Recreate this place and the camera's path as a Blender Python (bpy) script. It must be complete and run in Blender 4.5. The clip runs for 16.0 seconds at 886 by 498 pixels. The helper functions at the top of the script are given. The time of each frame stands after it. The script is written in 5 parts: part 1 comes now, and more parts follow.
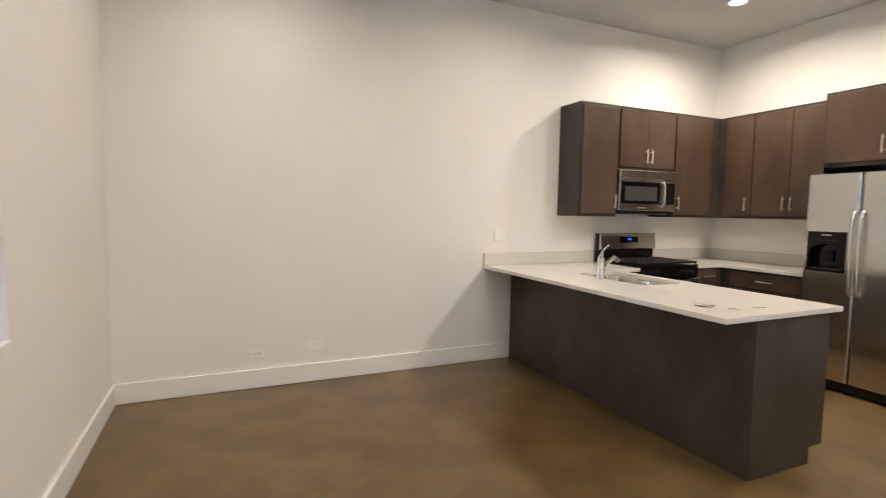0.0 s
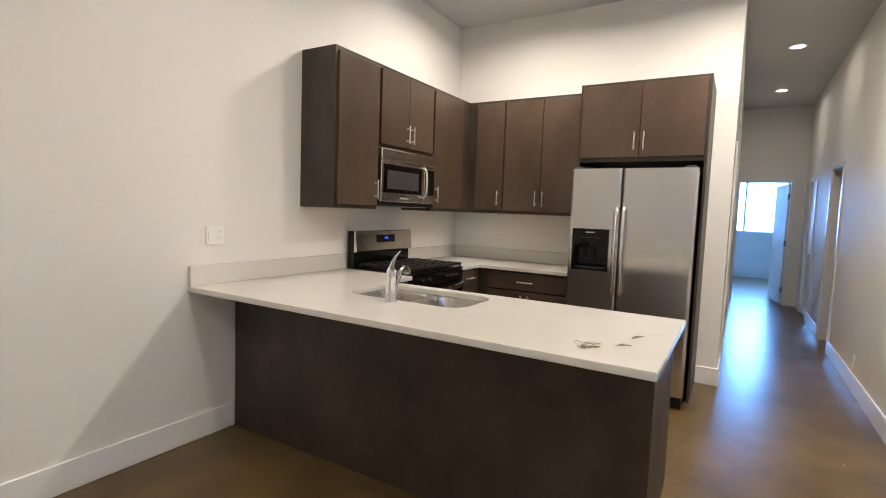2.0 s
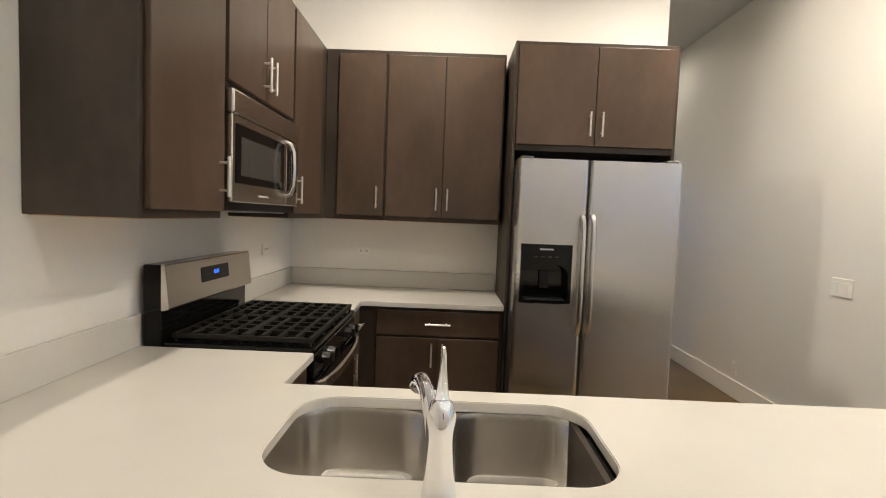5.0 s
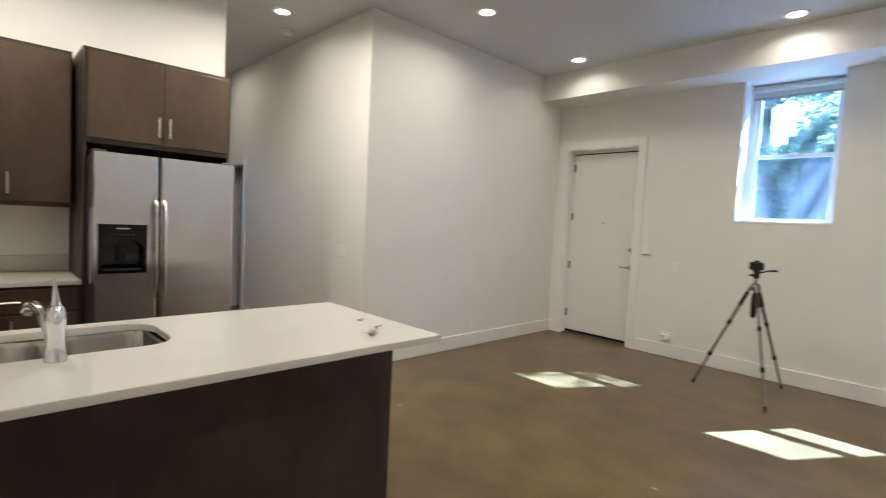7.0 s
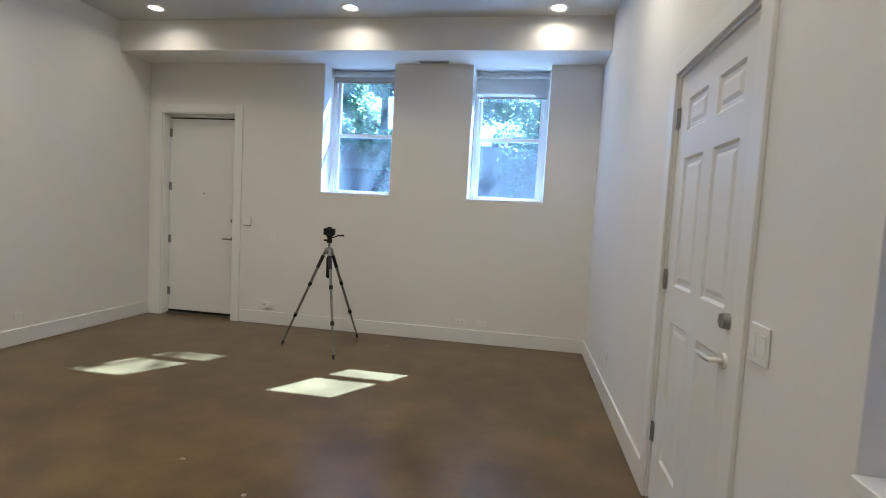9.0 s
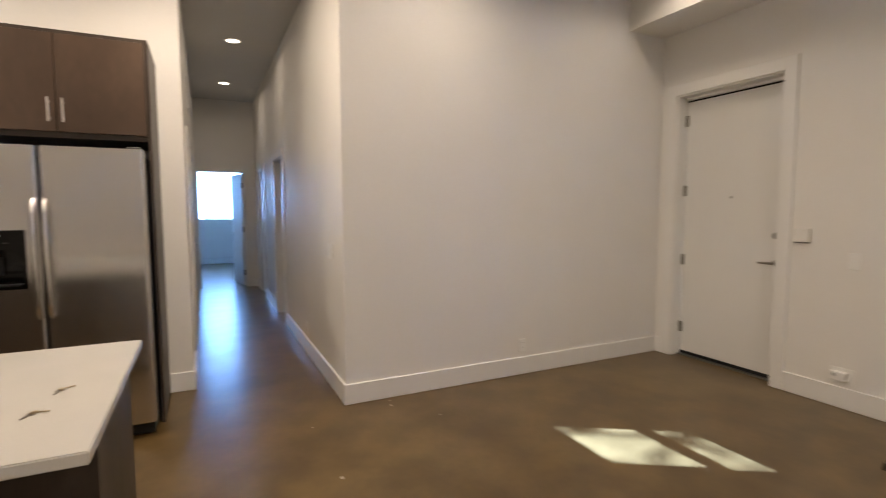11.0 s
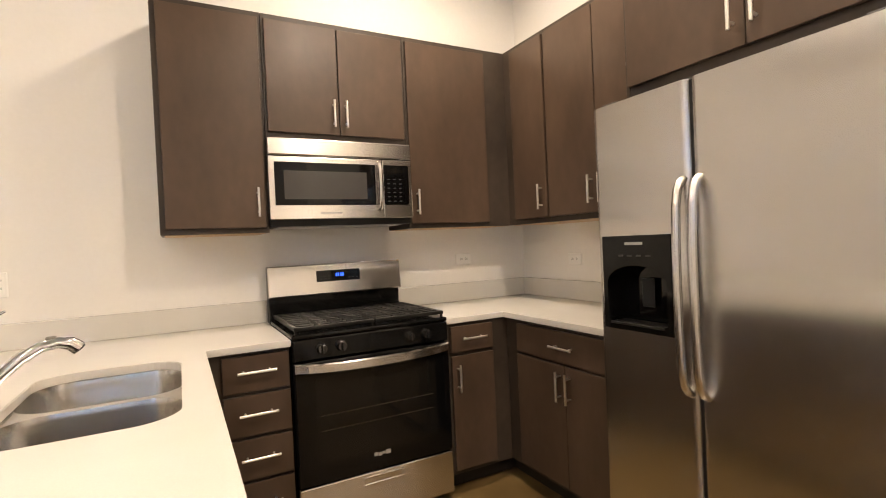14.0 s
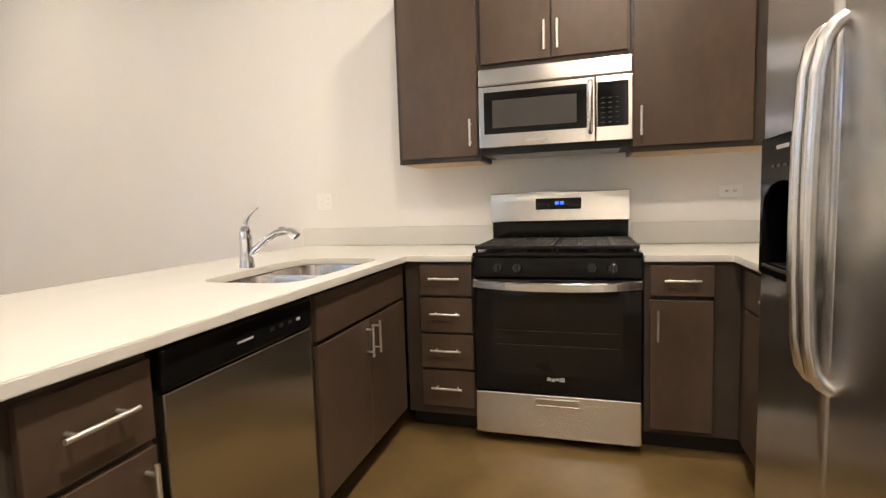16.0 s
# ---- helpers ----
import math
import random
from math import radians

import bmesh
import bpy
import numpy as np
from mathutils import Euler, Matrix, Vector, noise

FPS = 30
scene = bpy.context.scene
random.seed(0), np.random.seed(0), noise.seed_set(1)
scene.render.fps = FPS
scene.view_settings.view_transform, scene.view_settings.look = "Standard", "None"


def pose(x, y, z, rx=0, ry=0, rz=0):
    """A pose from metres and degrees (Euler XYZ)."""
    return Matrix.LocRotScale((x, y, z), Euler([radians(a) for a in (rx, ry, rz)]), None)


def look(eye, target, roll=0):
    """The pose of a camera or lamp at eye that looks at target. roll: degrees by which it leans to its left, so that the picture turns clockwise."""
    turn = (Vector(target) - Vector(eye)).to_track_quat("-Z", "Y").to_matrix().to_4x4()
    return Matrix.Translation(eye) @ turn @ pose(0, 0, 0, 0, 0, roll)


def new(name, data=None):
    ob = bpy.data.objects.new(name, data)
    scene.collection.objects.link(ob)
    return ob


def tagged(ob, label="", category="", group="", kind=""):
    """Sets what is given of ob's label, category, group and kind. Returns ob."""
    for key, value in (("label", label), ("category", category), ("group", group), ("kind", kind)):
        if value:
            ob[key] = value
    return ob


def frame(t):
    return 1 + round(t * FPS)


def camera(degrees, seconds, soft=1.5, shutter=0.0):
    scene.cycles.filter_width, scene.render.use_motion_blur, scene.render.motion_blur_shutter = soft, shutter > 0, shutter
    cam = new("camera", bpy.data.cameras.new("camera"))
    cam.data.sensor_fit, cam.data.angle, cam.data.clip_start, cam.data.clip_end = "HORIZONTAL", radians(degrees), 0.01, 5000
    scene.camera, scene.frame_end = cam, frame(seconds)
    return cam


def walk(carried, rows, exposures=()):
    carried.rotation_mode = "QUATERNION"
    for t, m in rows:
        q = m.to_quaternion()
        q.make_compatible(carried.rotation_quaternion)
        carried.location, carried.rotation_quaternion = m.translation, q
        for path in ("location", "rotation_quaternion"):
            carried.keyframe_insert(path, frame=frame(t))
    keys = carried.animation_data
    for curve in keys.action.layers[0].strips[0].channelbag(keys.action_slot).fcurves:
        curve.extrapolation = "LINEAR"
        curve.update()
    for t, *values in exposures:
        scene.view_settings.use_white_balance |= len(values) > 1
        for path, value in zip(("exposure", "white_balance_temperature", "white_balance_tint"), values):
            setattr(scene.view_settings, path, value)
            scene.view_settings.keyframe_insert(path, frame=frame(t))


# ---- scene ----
cam = camera(83.7, 16.0, soft=0.95, shutter=0.25)
PATH = [
    (0, (0.080, 0.232, 1.419), (0.890, 2.054, 1.266), 0.9),
    (0.5, (0.254, 0.588, 1.412), (1.396, 2.222, 1.254), 1.2),
    (1, (0.423, 0.875, 1.409), (1.814, 2.303, 1.248), 1.5),
    (1.5, (0.541, 1.253, 1.384), (2.140, 2.444, 1.230), 2.1),
    (2, (0.659, 1.660, 1.400), (2.373, 2.678, 1.245), 2.1),
    (2.5, (0.810, 2.028, 1.412), (2.586, 2.935, 1.263), 2.1),
    (3, (1.003, 2.384, 1.460), (2.861, 3.104, 1.290), 2.3),
    (3.5, (1.317, 2.683, 1.443), (3.245, 3.191, 1.290), 2.1),
    (3.7, (1.431, 2.787, 1.458), (3.378, 3.218, 1.301), 2.1),
    (4.2, (1.676, 2.942, 1.451), (3.649, 3.244, 1.300), 2.1),
    (4.75, (1.846, 3.119, 1.434), (3.835, 3.242, 1.299), 2.2),
    (5.3, (1.855, 3.256, 1.418), (3.843, 3.147, 1.298), 2.2),
    (5.8, (1.674, 3.304, 1.411), (3.634, 2.924, 1.297), 2.2),
    (6, (1.542, 3.309, 1.421), (3.475, 2.808, 1.311), 2.2),
    (6.5, (1.105, 3.309, 1.438), (2.873, 2.383, 1.318), 2.3),
    (7, (0.725, 3.400, 1.437), (2.163, 2.014, 1.320), 2.9),
    (7.5, (0.399, 3.480, 1.399), (1.459, 1.787, 1.287), 3.5),
    (8, (0.179, 3.441, 1.398), (0.836, 1.556, 1.280), 3.5),
    (8.2, (0.119, 3.397, 1.382), (0.651, 1.472, 1.268), 3.5),
    (8.7, (0.024, 3.187, 1.389), (0.342, 1.213, 1.265), 3.2),
    (9.25, (0.089, 2.773, 1.408), (0.424, 0.803, 1.256), 2.7),
    (9.8, (0.299, 2.307, 1.426), (0.940, 0.420, 1.246), 2.2),
    (10.3, (0.591, 1.960, 1.433), (1.741, 0.335, 1.243), 1.9),
    (10.5, (0.713, 1.822, 1.428), (2.089, 0.381, 1.248), 1.3),
    (11, (1.119, 1.615, 1.408), (2.914, 0.748, 1.247), -0.2),
    (11.5, (1.475, 1.444, 1.377), (3.459, 1.228, 1.239), -1.3),
    (12, (1.857, 1.342, 1.371), (3.829, 1.654, 1.252), -2.0),
    (12.5, (2.212, 1.317, 1.383), (4.025, 2.157, 1.290), -2.5),
    (13, (2.561, 1.395, 1.380), (4.128, 2.634, 1.303), -2.6),
    (13.5, (2.897, 1.491, 1.346), (4.175, 3.030, 1.300), -2.8),
    (14, (3.214, 1.475, 1.306), (4.158, 3.239, 1.279), -2.6),
    (14.5, (3.486, 1.396, 1.261), (4.101, 3.299, 1.263), -2.7),
    (15, (3.759, 1.389, 1.269), (4.018, 3.372, 1.257), -2.2),
    (15.2, (3.841, 1.406, 1.249), (3.947, 3.402, 1.231), -2.2),
    (15.5, (3.975, 1.396, 1.220), (3.810, 3.389, 1.154), -2.2),
    (16, (4.160, 1.369, 1.168), (3.599, 3.280, 0.986), -1.8),
]
EXPOSURES = [(0.0, 5.06, 5850, 10), (1.0, 4.92, 5600, 8), (3.5, 4.9, 6050, 11), (6.0, 4.8, 5700, 5), (7.0, 4.66, 5600, 5), (8.0, 4.22, 5550, 5),
             (10.3, 4.22, 5850, 10), (11.0, 4.42, 6350, 14), (11.5, 4.45, 6500, 15), (12.0, 4.52, 6400, 13), (12.5, 4.66, 6200, 12), (13.5, 5.12, 6850, 16), (14.5, 5.18, 6200, 11), (16.0, 5.26, 6050, 10)]
walk(cam, [(t, look(eye, target, roll)) for t, eye, target, roll in PATH], EXPOSURES)

# ---- plan ----
XW, XE, YN, YS = -0.66, 5.39, 4.325, -2.385     # west, kitchen east, north and south walls
XC, YHS, YHN, XHE = 4.555, 0.735, 1.73, 10.80   # corner wall, hall sides, hall end
ZC, ZSOF, YSOF = 3.33, 3.012, -1.932            # ceiling, soffit underside, soffit face
GLASS_Y = -2.70
WINDOWS = ((1.55, 2.36), (-0.135, 0.68))
WIN_Z0, WIN_Z1 = 1.555, 3.012
CAN_LIGHTS = ((3.866, -1.618), (1.82, -1.675), (-0.14, -1.74), (3.828, 0.01), (1.81, 0.01), (-0.14, 0.01),
              (4.33, 1.72), (1.81, 1.69), (-0.14, 1.69), (4.33, 3.37), (2.32, 3.37), (0.30, 3.37),
              (5.32, 1.24), (7.392, 1.24), (9.504, 1.258))

# ---- world, sun and lamps ----
SUN_TRAVEL = Vector((0.505, 0.815, -1.0))
world = bpy.data.worlds.new("sky")
scene.world = world
world.use_nodes = True
_n = world.node_tree.nodes
sky = _n.new("ShaderNodeTexSky")
sky.sky_type = 'NISHITA'
sky.sun_disc = False
sky.sun_elevation = radians(46.2)
sky.ozone_density, sky.dust_density = 4.0, 0.4
sky.sun_rotation = radians(212)
world.node_tree.links.new(sky.outputs[0], _n["Background"].inputs[0])
_n["Background"].inputs[1].default_value = 0.06
sun_data = bpy.data.lights.new("sun", 'SUN')
sun_data.energy, sun_data.angle, sun_data.color = 5.0, radians(0.5), (0.97, 0.98, 1.0)
sun_lamp = new("sun", sun_data)
sun_lamp.matrix_basis = look((-20, -40, 45), Vector((-20, -40, 45)) + SUN_TRAVEL)
CAN_WATTS, CAN_COLOUR = 0.43, (1.0, 0.82, 0.61)


def disk_lamp(name, at, watts, size, colour, spread=162):
    d = bpy.data.lights.new(name, 'AREA')
    d.shape, d.size, d.energy, d.color, d.spread = 'DISK', size, watts, colour, radians(spread)
    ob = new(name, d)
    ob.location = at
    return ob


for px, py in CAN_LIGHTS:
    disk_lamp("can_lamp", (px, py, ZC - 0.012), CAN_WATTS * (0.3 if px > 5 else 3.5 if px > 4 and 1 < py < 2 else 2.8 if px > 4 and py > 2 else 0.38 if py < -1 else 1.1 if px > 3 and py < 1 else 1.6 if py < 1 else 0.7 if px > 2 else 0.85), 0.13, CAN_COLOUR,
              152 if py < -1 else 164)
disk_lamp("bath_lamp", (6.9, 2.6, ZC - 0.05), 0.55, 0.13, (1.0, 0.62, 0.28))
# daylight that enters by the bedroom window at the far end of the hall
day = bpy.data.lights.new("bedroom_daylight", 'AREA')
day.shape, day.size, day.size_y, day.energy, day.color = 'RECTANGLE', 1.75, 1.45, 1.6, (0.10, 0.40, 1.0)
day_lamp = new("bedroom_daylight", day)
day_lamp.matrix_basis = look((15.42, 1.55, 1.86), (10.0, 1.55, 1.86))

# ---- materials ----


def material(name, colour, rough=0.5, metal=0.0, var=0.0, var_scale=6.0, fine=0.0, fine_scale=120.0, bump=0.0, bump_scale=200.0,
             stretch=(1, 1, 1), coat=0.0, coat_rough=0.1, rough_var=0.0, spec=0.5, aniso=0.0, brush=0.0):
    """A principled surface whose colour drifts at two scales, with fine relief."""
    m = bpy.data.materials.new(name)
    m.use_nodes = True
    nt = m.node_tree
    nodes, link = nt.nodes, nt.links.new
    p = nodes["Principled BSDF"]
    p.inputs["Roughness"].default_value, p.inputs["Metallic"].default_value = rough, metal
    p.inputs["Coat Weight"].default_value, p.inputs["Coat Roughness"].default_value = coat, coat_rough
    p.inputs["Specular IOR Level"].default_value = spec
    p.inputs["Anisotropic"].default_value, p.inputs["Anisotropic Rotation"].default_value = aniso, brush
    tc = nodes.new("ShaderNodeTexCoord")
    mp = nodes.new("ShaderNodeMapping")
    mp.inputs["Scale"].default_value = stretch
    link(tc.outputs["Object"], mp.inputs[0])

    def noise_at(scale, detail=4.0):
        n = nodes.new("ShaderNodeTexNoise")
        n.inputs["Scale"].default_value, n.inputs["Detail"].default_value = scale, detail
        link(mp.outputs[0], n.inputs["Vector"])
        return n.outputs[0]

    def mult(col, fac, amount):
        r = nodes.new("ShaderNodeMapRange")
        r.inputs["From Min"].default_value, r.inputs["From Max"].default_value = 0.25, 0.75
        r.inputs["To Min"].default_value, r.inputs["To Max"].default_value = 1 - amount, 1 + amount
        link(fac, r.inputs[0])
        v = nodes.new("ShaderNodeVectorMath")
        v.operation = 'SCALE'
        link(col, v.inputs[0])
        link(r.outputs[0], v.inputs["Scale"])
        return v.outputs[0]

    rgb = nodes.new("ShaderNodeRGB")
    rgb.outputs[0].default_value = (*colour, 1)
    col = rgb.outputs[0]
    if var:
        col = mult(col, noise_at(var_scale), var)
    if fine:
        col = mult(col, noise_at(fine_scale, 2.0), fine)
    link(col, p.inputs["Base Color"])
    if rough_var:
        r = nodes.new("ShaderNodeMapRange")
        r.inputs["From Min"].default_value, r.inputs["From Max"].default_value = 0.3, 0.7
        r.inputs["To Min"].default_value, r.inputs["To Max"].default_value = max(0.02, rough - rough_var), rough + rough_var
        link(noise_at(var_scale * 0.7, 6.0), r.inputs[0])
        link(r.outputs[0], p.inputs["Roughness"])
    if bump:
        b = nodes.new("ShaderNodeBump")
        b.inputs["Strength"].default_value, b.inputs["Distance"].default_value = bump, 0.002
        link(noise_at(bump_scale, 3.0), b.inputs["Height"])
        link(b.outputs[0], p.inputs["Normal"])
    return m


def glowing(name, colour, strength):
    m = bpy.data.materials.new(name)
    m.use_nodes = True
    p = m.node_tree.nodes["Principled BSDF"]
    p.inputs["Base Color"].default_value = (*colour, 1)
    p.inputs["Emission Color"].default_value = (*colour, 1)
    p.inputs["Emission Strength"].default_value = strength
    return m


def glass(name, tint, dust=0.0):
    """A thin pane: tinted see-through glass with a faint gloss."""
    m = bpy.data.materials.new(name)
    m.use_nodes = True
    nodes, link = m.node_tree.nodes, m.node_tree.links.new
    tr, gl, mix = nodes.new("ShaderNodeBsdfTransparent"), nodes.new("ShaderNodeBsdfGlossy"), nodes.new("ShaderNodeMixShader")
    tr.inputs[0].default_value = (*tint, 1)
    gl.inputs["Roughness"].default_value = 0.01
    mix.inputs[0].default_value = 0.06
    link(tr.outputs[0], mix.inputs[1])
    link(gl.outputs[0], mix.inputs[2])
    if dust:
        # dried rain streaks and dust on the outer face scatter the sun
        tc, mp, ns = nodes.new("ShaderNodeTexCoord"), nodes.new("ShaderNodeMapping"), nodes.new("ShaderNodeTexNoise")
        rm, film, veil = nodes.new("ShaderNodeMapRange"), nodes.new("ShaderNodeBsdfTranslucent"), nodes.new("ShaderNodeMixShader")
        mp.inputs["Rotation"].default_value = (0, radians(28), 0)
        mp.inputs["Scale"].default_value = (9.0, 9.0, 1.6)
        ns.inputs["Scale"].default_value, ns.inputs["Detail"].default_value = 1.3, 5.0
        rm.inputs["From Min"].default_value, rm.inputs["From Max"].default_value = 0.3, 0.75
        rm.inputs["To Min"].default_value, rm.inputs["To Max"].default_value = dust * 0.3, dust
        film.inputs[0].default_value = (0.55, 0.78, 0.95, 1)
        link(tc.outputs["Object"], mp.inputs["Vector"])
        link(mp.outputs[0], ns.inputs["Vector"])
        link(ns.outputs[0], rm.inputs["Value"])
        link(rm.outputs[0], veil.inputs[0])
        link(mix.outputs[0], veil.inputs[1])
        link(film.outputs[0], veil.inputs[2])
        mix = veil
    link(mix.outputs[0], nodes["Material Output"].inputs[0])
    return m


def concrete():
    """Brown acid-stained concrete, sealed and polished."""
    m = bpy.data.materials.new("stained_concrete")
    m.use_nodes = True
    nodes, link = m.node_tree.nodes, m.node_tree.links.new
    p = nodes["Principled BSDF"]
    tc = nodes.new("ShaderNodeTexCoord")
    mp = nodes.new("ShaderNodeMapping")
    mp.inputs["Location"].default_value = (3.13, 7.37, 0.53)
    mp.inputs["Rotation"].default_value = (radians(17), radians(11), radians(29))
    link(tc.outputs["Object"], mp.inputs["Vector"])

    def cloud(scale, detail, lo, hi, c0, c1):
        n = nodes.new("ShaderNodeTexNoise")
        n.inputs["Scale"].default_value, n.inputs["Detail"].default_value = scale, detail
        link(mp.outputs[0], n.inputs["Vector"])
        r = nodes.new("ShaderNodeValToRGB")
        r.color_ramp.interpolation = 'EASE'
        r.color_ramp.elements[0].position, r.color_ramp.elements[0].color = lo, (*c0, 1)
        r.color_ramp.elements[1].position, r.color_ramp.elements[1].color = hi, (*c1, 1)
        link(n.outputs[0], r.inputs[0])
        return r.outputs[0]

    def times(a, b):
        v = nodes.new("ShaderNodeVectorMath")
        v.operation = 'MULTIPLY'
        link(a, v.inputs[0])
        link(b, v.inputs[1])
        return v.outputs[0]
    col = cloud(0.8, 3.0, 0.25, 0.75, (0.100, 0.063, 0.0235), (0.140, 0.094, 0.0375))
    col = times(col, cloud(3.2, 4.0, 0.25, 0.75, (0.77, 0.765, 0.75), (1.22, 1.225, 1.24)))
    col = times(col, cloud(22.0, 3.0, 0.3, 0.7, (0.96, 0.96, 0.96), (1.04, 1.04, 1.04)))
    link(col, p.inputs["Base Color"])
    p.inputs["Roughness"].default_value = 0.277
    p.inputs["Specular IOR Level"].default_value = 0.45
    return m


WALL = material("wall_paint", (0.79, 0.775, 0.745), rough=0.6, var=0.015, var_scale=2.0, fine=0.012, fine_scale=60, bump=0.12, bump_scale=260)
# Greyed below the wall paint to carry the ceiling's weak bounced light.
CEIL = material("ceiling_paint_dimmed", (0.60, 0.598, 0.585), rough=0.75, var=0.015, var_scale=1.5, bump=0.1, bump_scale=220)
TRIM = material("trim_paint", (0.80, 0.795, 0.775), rough=0.32, var=0.012, var_scale=4, bump=0.04, bump_scale=90)
DOORP = material("door_paint", (0.77, 0.765, 0.745), rough=0.38, var=0.015, var_scale=3, bump=0.05, bump_scale=120)
FLOOR = concrete()
WOOD = material("espresso_stained_wood", (0.073, 0.048, 0.033), rough=0.36, spec=0.4, var=0.26, var_scale=3.4, fine=0.07, fine_scale=26, bump=0.06,
                bump_scale=60, stretch=(1.1, 1.1, 0.6), rough_var=0.06)
# Same stain as the fronts, darkened: the weaker light there is in the colour.
WOODH = material("espresso_side_dimmed", (0.045, 0.034, 0.026), rough=0.42, spec=0.4, var=0.42, var_scale=3.2, fine=0.10, fine_scale=24, bump=0.08,
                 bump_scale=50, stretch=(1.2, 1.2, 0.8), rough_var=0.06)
MAPLE = material("natural_maple", (0.60, 0.42, 0.23), rough=0.45, var=0.1, var_scale=5, fine=0.08, fine_scale=40, stretch=(1, 6, 1))
RACK = material("oven_rack_wire", (0.07, 0.058, 0.04), rough=0.5, metal=0.4, fine=0.1, fine_scale=60)
KICK = material("toe_kick_black", (0.016, 0.013, 0.011), rough=0.55, var=0.2, var_scale=5)
QUARTZ = material("white_quartz", (0.65, 0.635, 0.597), rough=0.12, var=0.025, var_scale=5, fine=0.03, fine_scale=420)
STEEL = material("brushed_steel", (0.68, 0.66, 0.63), rough=0.25, metal=1.0, aniso=0.95, var=0.015, var_scale=1.2, fine=0.01, fine_scale=400)
STEELH = material("brushed_steel_across", (0.70, 0.67, 0.63), rough=0.25, metal=1.0, aniso=0.85, brush=0.25, var=0.015, var_scale=1.2, fine=0.01, fine_scale=400)
KNOB = material("black_knob", (0.015, 0.015, 0.015), rough=0.16, spec=0.7, fine=0.1, fine_scale=90)
KEYMARK = material("keypad_print", (0.035, 0.035, 0.035), rough=0.5, fine=0.05, fine_scale=60)
STEELV = material("brushed_steel_side", (0.70, 0.68, 0.65), rough=0.22, metal=1.0, var=0.04, var_scale=2, bump=0.05, bump_scale=60, stretch=(12, 12, 0.4))
SINKST = material("satin_sink_steel", (0.60, 0.575, 0.54), rough=0.23, metal=1.0, var=0.05, var_scale=6, bump=0.05, bump_scale=90, stretch=(1, 8, 1))
NICKEL = material("brushed_nickel", (0.88, 0.86, 0.82), rough=0.38, metal=1.0, fine=0.05, fine_scale=200)
CHROME = material("polished_chrome", (0.82, 0.82, 0.83), rough=0.06, metal=1.0, fine=0.02, fine_scale=50)
DARKMETAL = material("dark_hinge_metal", (0.30, 0.285, 0.26), rough=0.4, metal=1.0, fine=0.1, fine_scale=150)
BLACK = material("black_enamel", (0.006, 0.006, 0.006), rough=0.10, var=0.1, var_scale=8, spec=0.24)
BLACKGLASS = material("black_glass", (0.004, 0.004, 0.0045), rough=0.05, var=0.05, var_scale=4, spec=0.32)
BLACKMATT = material("black_plastic", (0.012, 0.012, 0.012), rough=0.45, spec=0.3, fine=0.15, fine_scale=160)
IRON = material("cast_iron", (0.008, 0.0075, 0.007), rough=0.5, spec=0.25, fine=0.25, fine_scale=180, bump=0.25, bump_scale=240)
OVENWIN = material("oven_window", (0.010, 0.009, 0.008), rough=0.07, var=0.15, var_scale=5, spec=0.35)
MICROWIN = material("microwave_window", (0.055, 0.052, 0.05), rough=0.12, fine=0.1, fine_scale=700, spec=0.4)
GREYCAB = material("fridge_side_grey", (0.055, 0.055, 0.057), rough=0.45, fine=0.1, fine_scale=300, bump=0.1, bump_scale=350)
PLATE = material("white_plastic", (0.83, 0.825, 0.80), rough=0.3, fine=0.01, fine_scale=90)
SLOT = material("dark_slot", (0.16, 0.155, 0.145), rough=0.6, fine=0.1, fine_scale=80)
MARK = material("grey_marking", (0.42, 0.42, 0.42), rough=0.4, fine=0.05, fine_scale=60)
VINYL = material("white_vinyl", (0.80, 0.81, 0.81), rough=0.35, var=0.01, var_scale=6)
SHADE = material("roller_shade_fabric", (0.72, 0.72, 0.70), rough=0.8, fine=0.04, fine_scale=500, bump=0.15, bump_scale=700)
# the shade cloth lets some daylight through
_sn, _sl = SHADE.node_tree.nodes, SHADE.node_tree.links.new
_st, _sm = _sn.new("ShaderNodeBsdfTranslucent"), _sn.new("ShaderNodeMixShader")
_st.inputs[0].default_value = (0.72, 0.74, 0.74, 1)
_sm.inputs[0].default_value = 0.3
_sl(_sn["Principled BSDF"].outputs[0], _sm.inputs[1])
_sl(_st.outputs[0], _sm.inputs[2])
_sl(_sm.outputs[0], _sn["Material Output"].inputs[0])
KEYBR = material("brass_key_metal", (0.45, 0.36, 0.22), rough=0.35, metal=1.0, var=0.2, var_scale=60)
KEYNI = material("nickel_key_metal", (0.40, 0.38, 0.35), rough=0.35, metal=1.0, var=0.2, var_scale=60)
LENS = glowing("lamp_lens", (1.0, 0.86, 0.66), 0.4)
CLOCK = glowing("clock_digits", (0.03, 0.12, 1.0), 0.07)
PANE = glass("coated_window_glass", (0.66, 0.80, 1.0), 0.02)

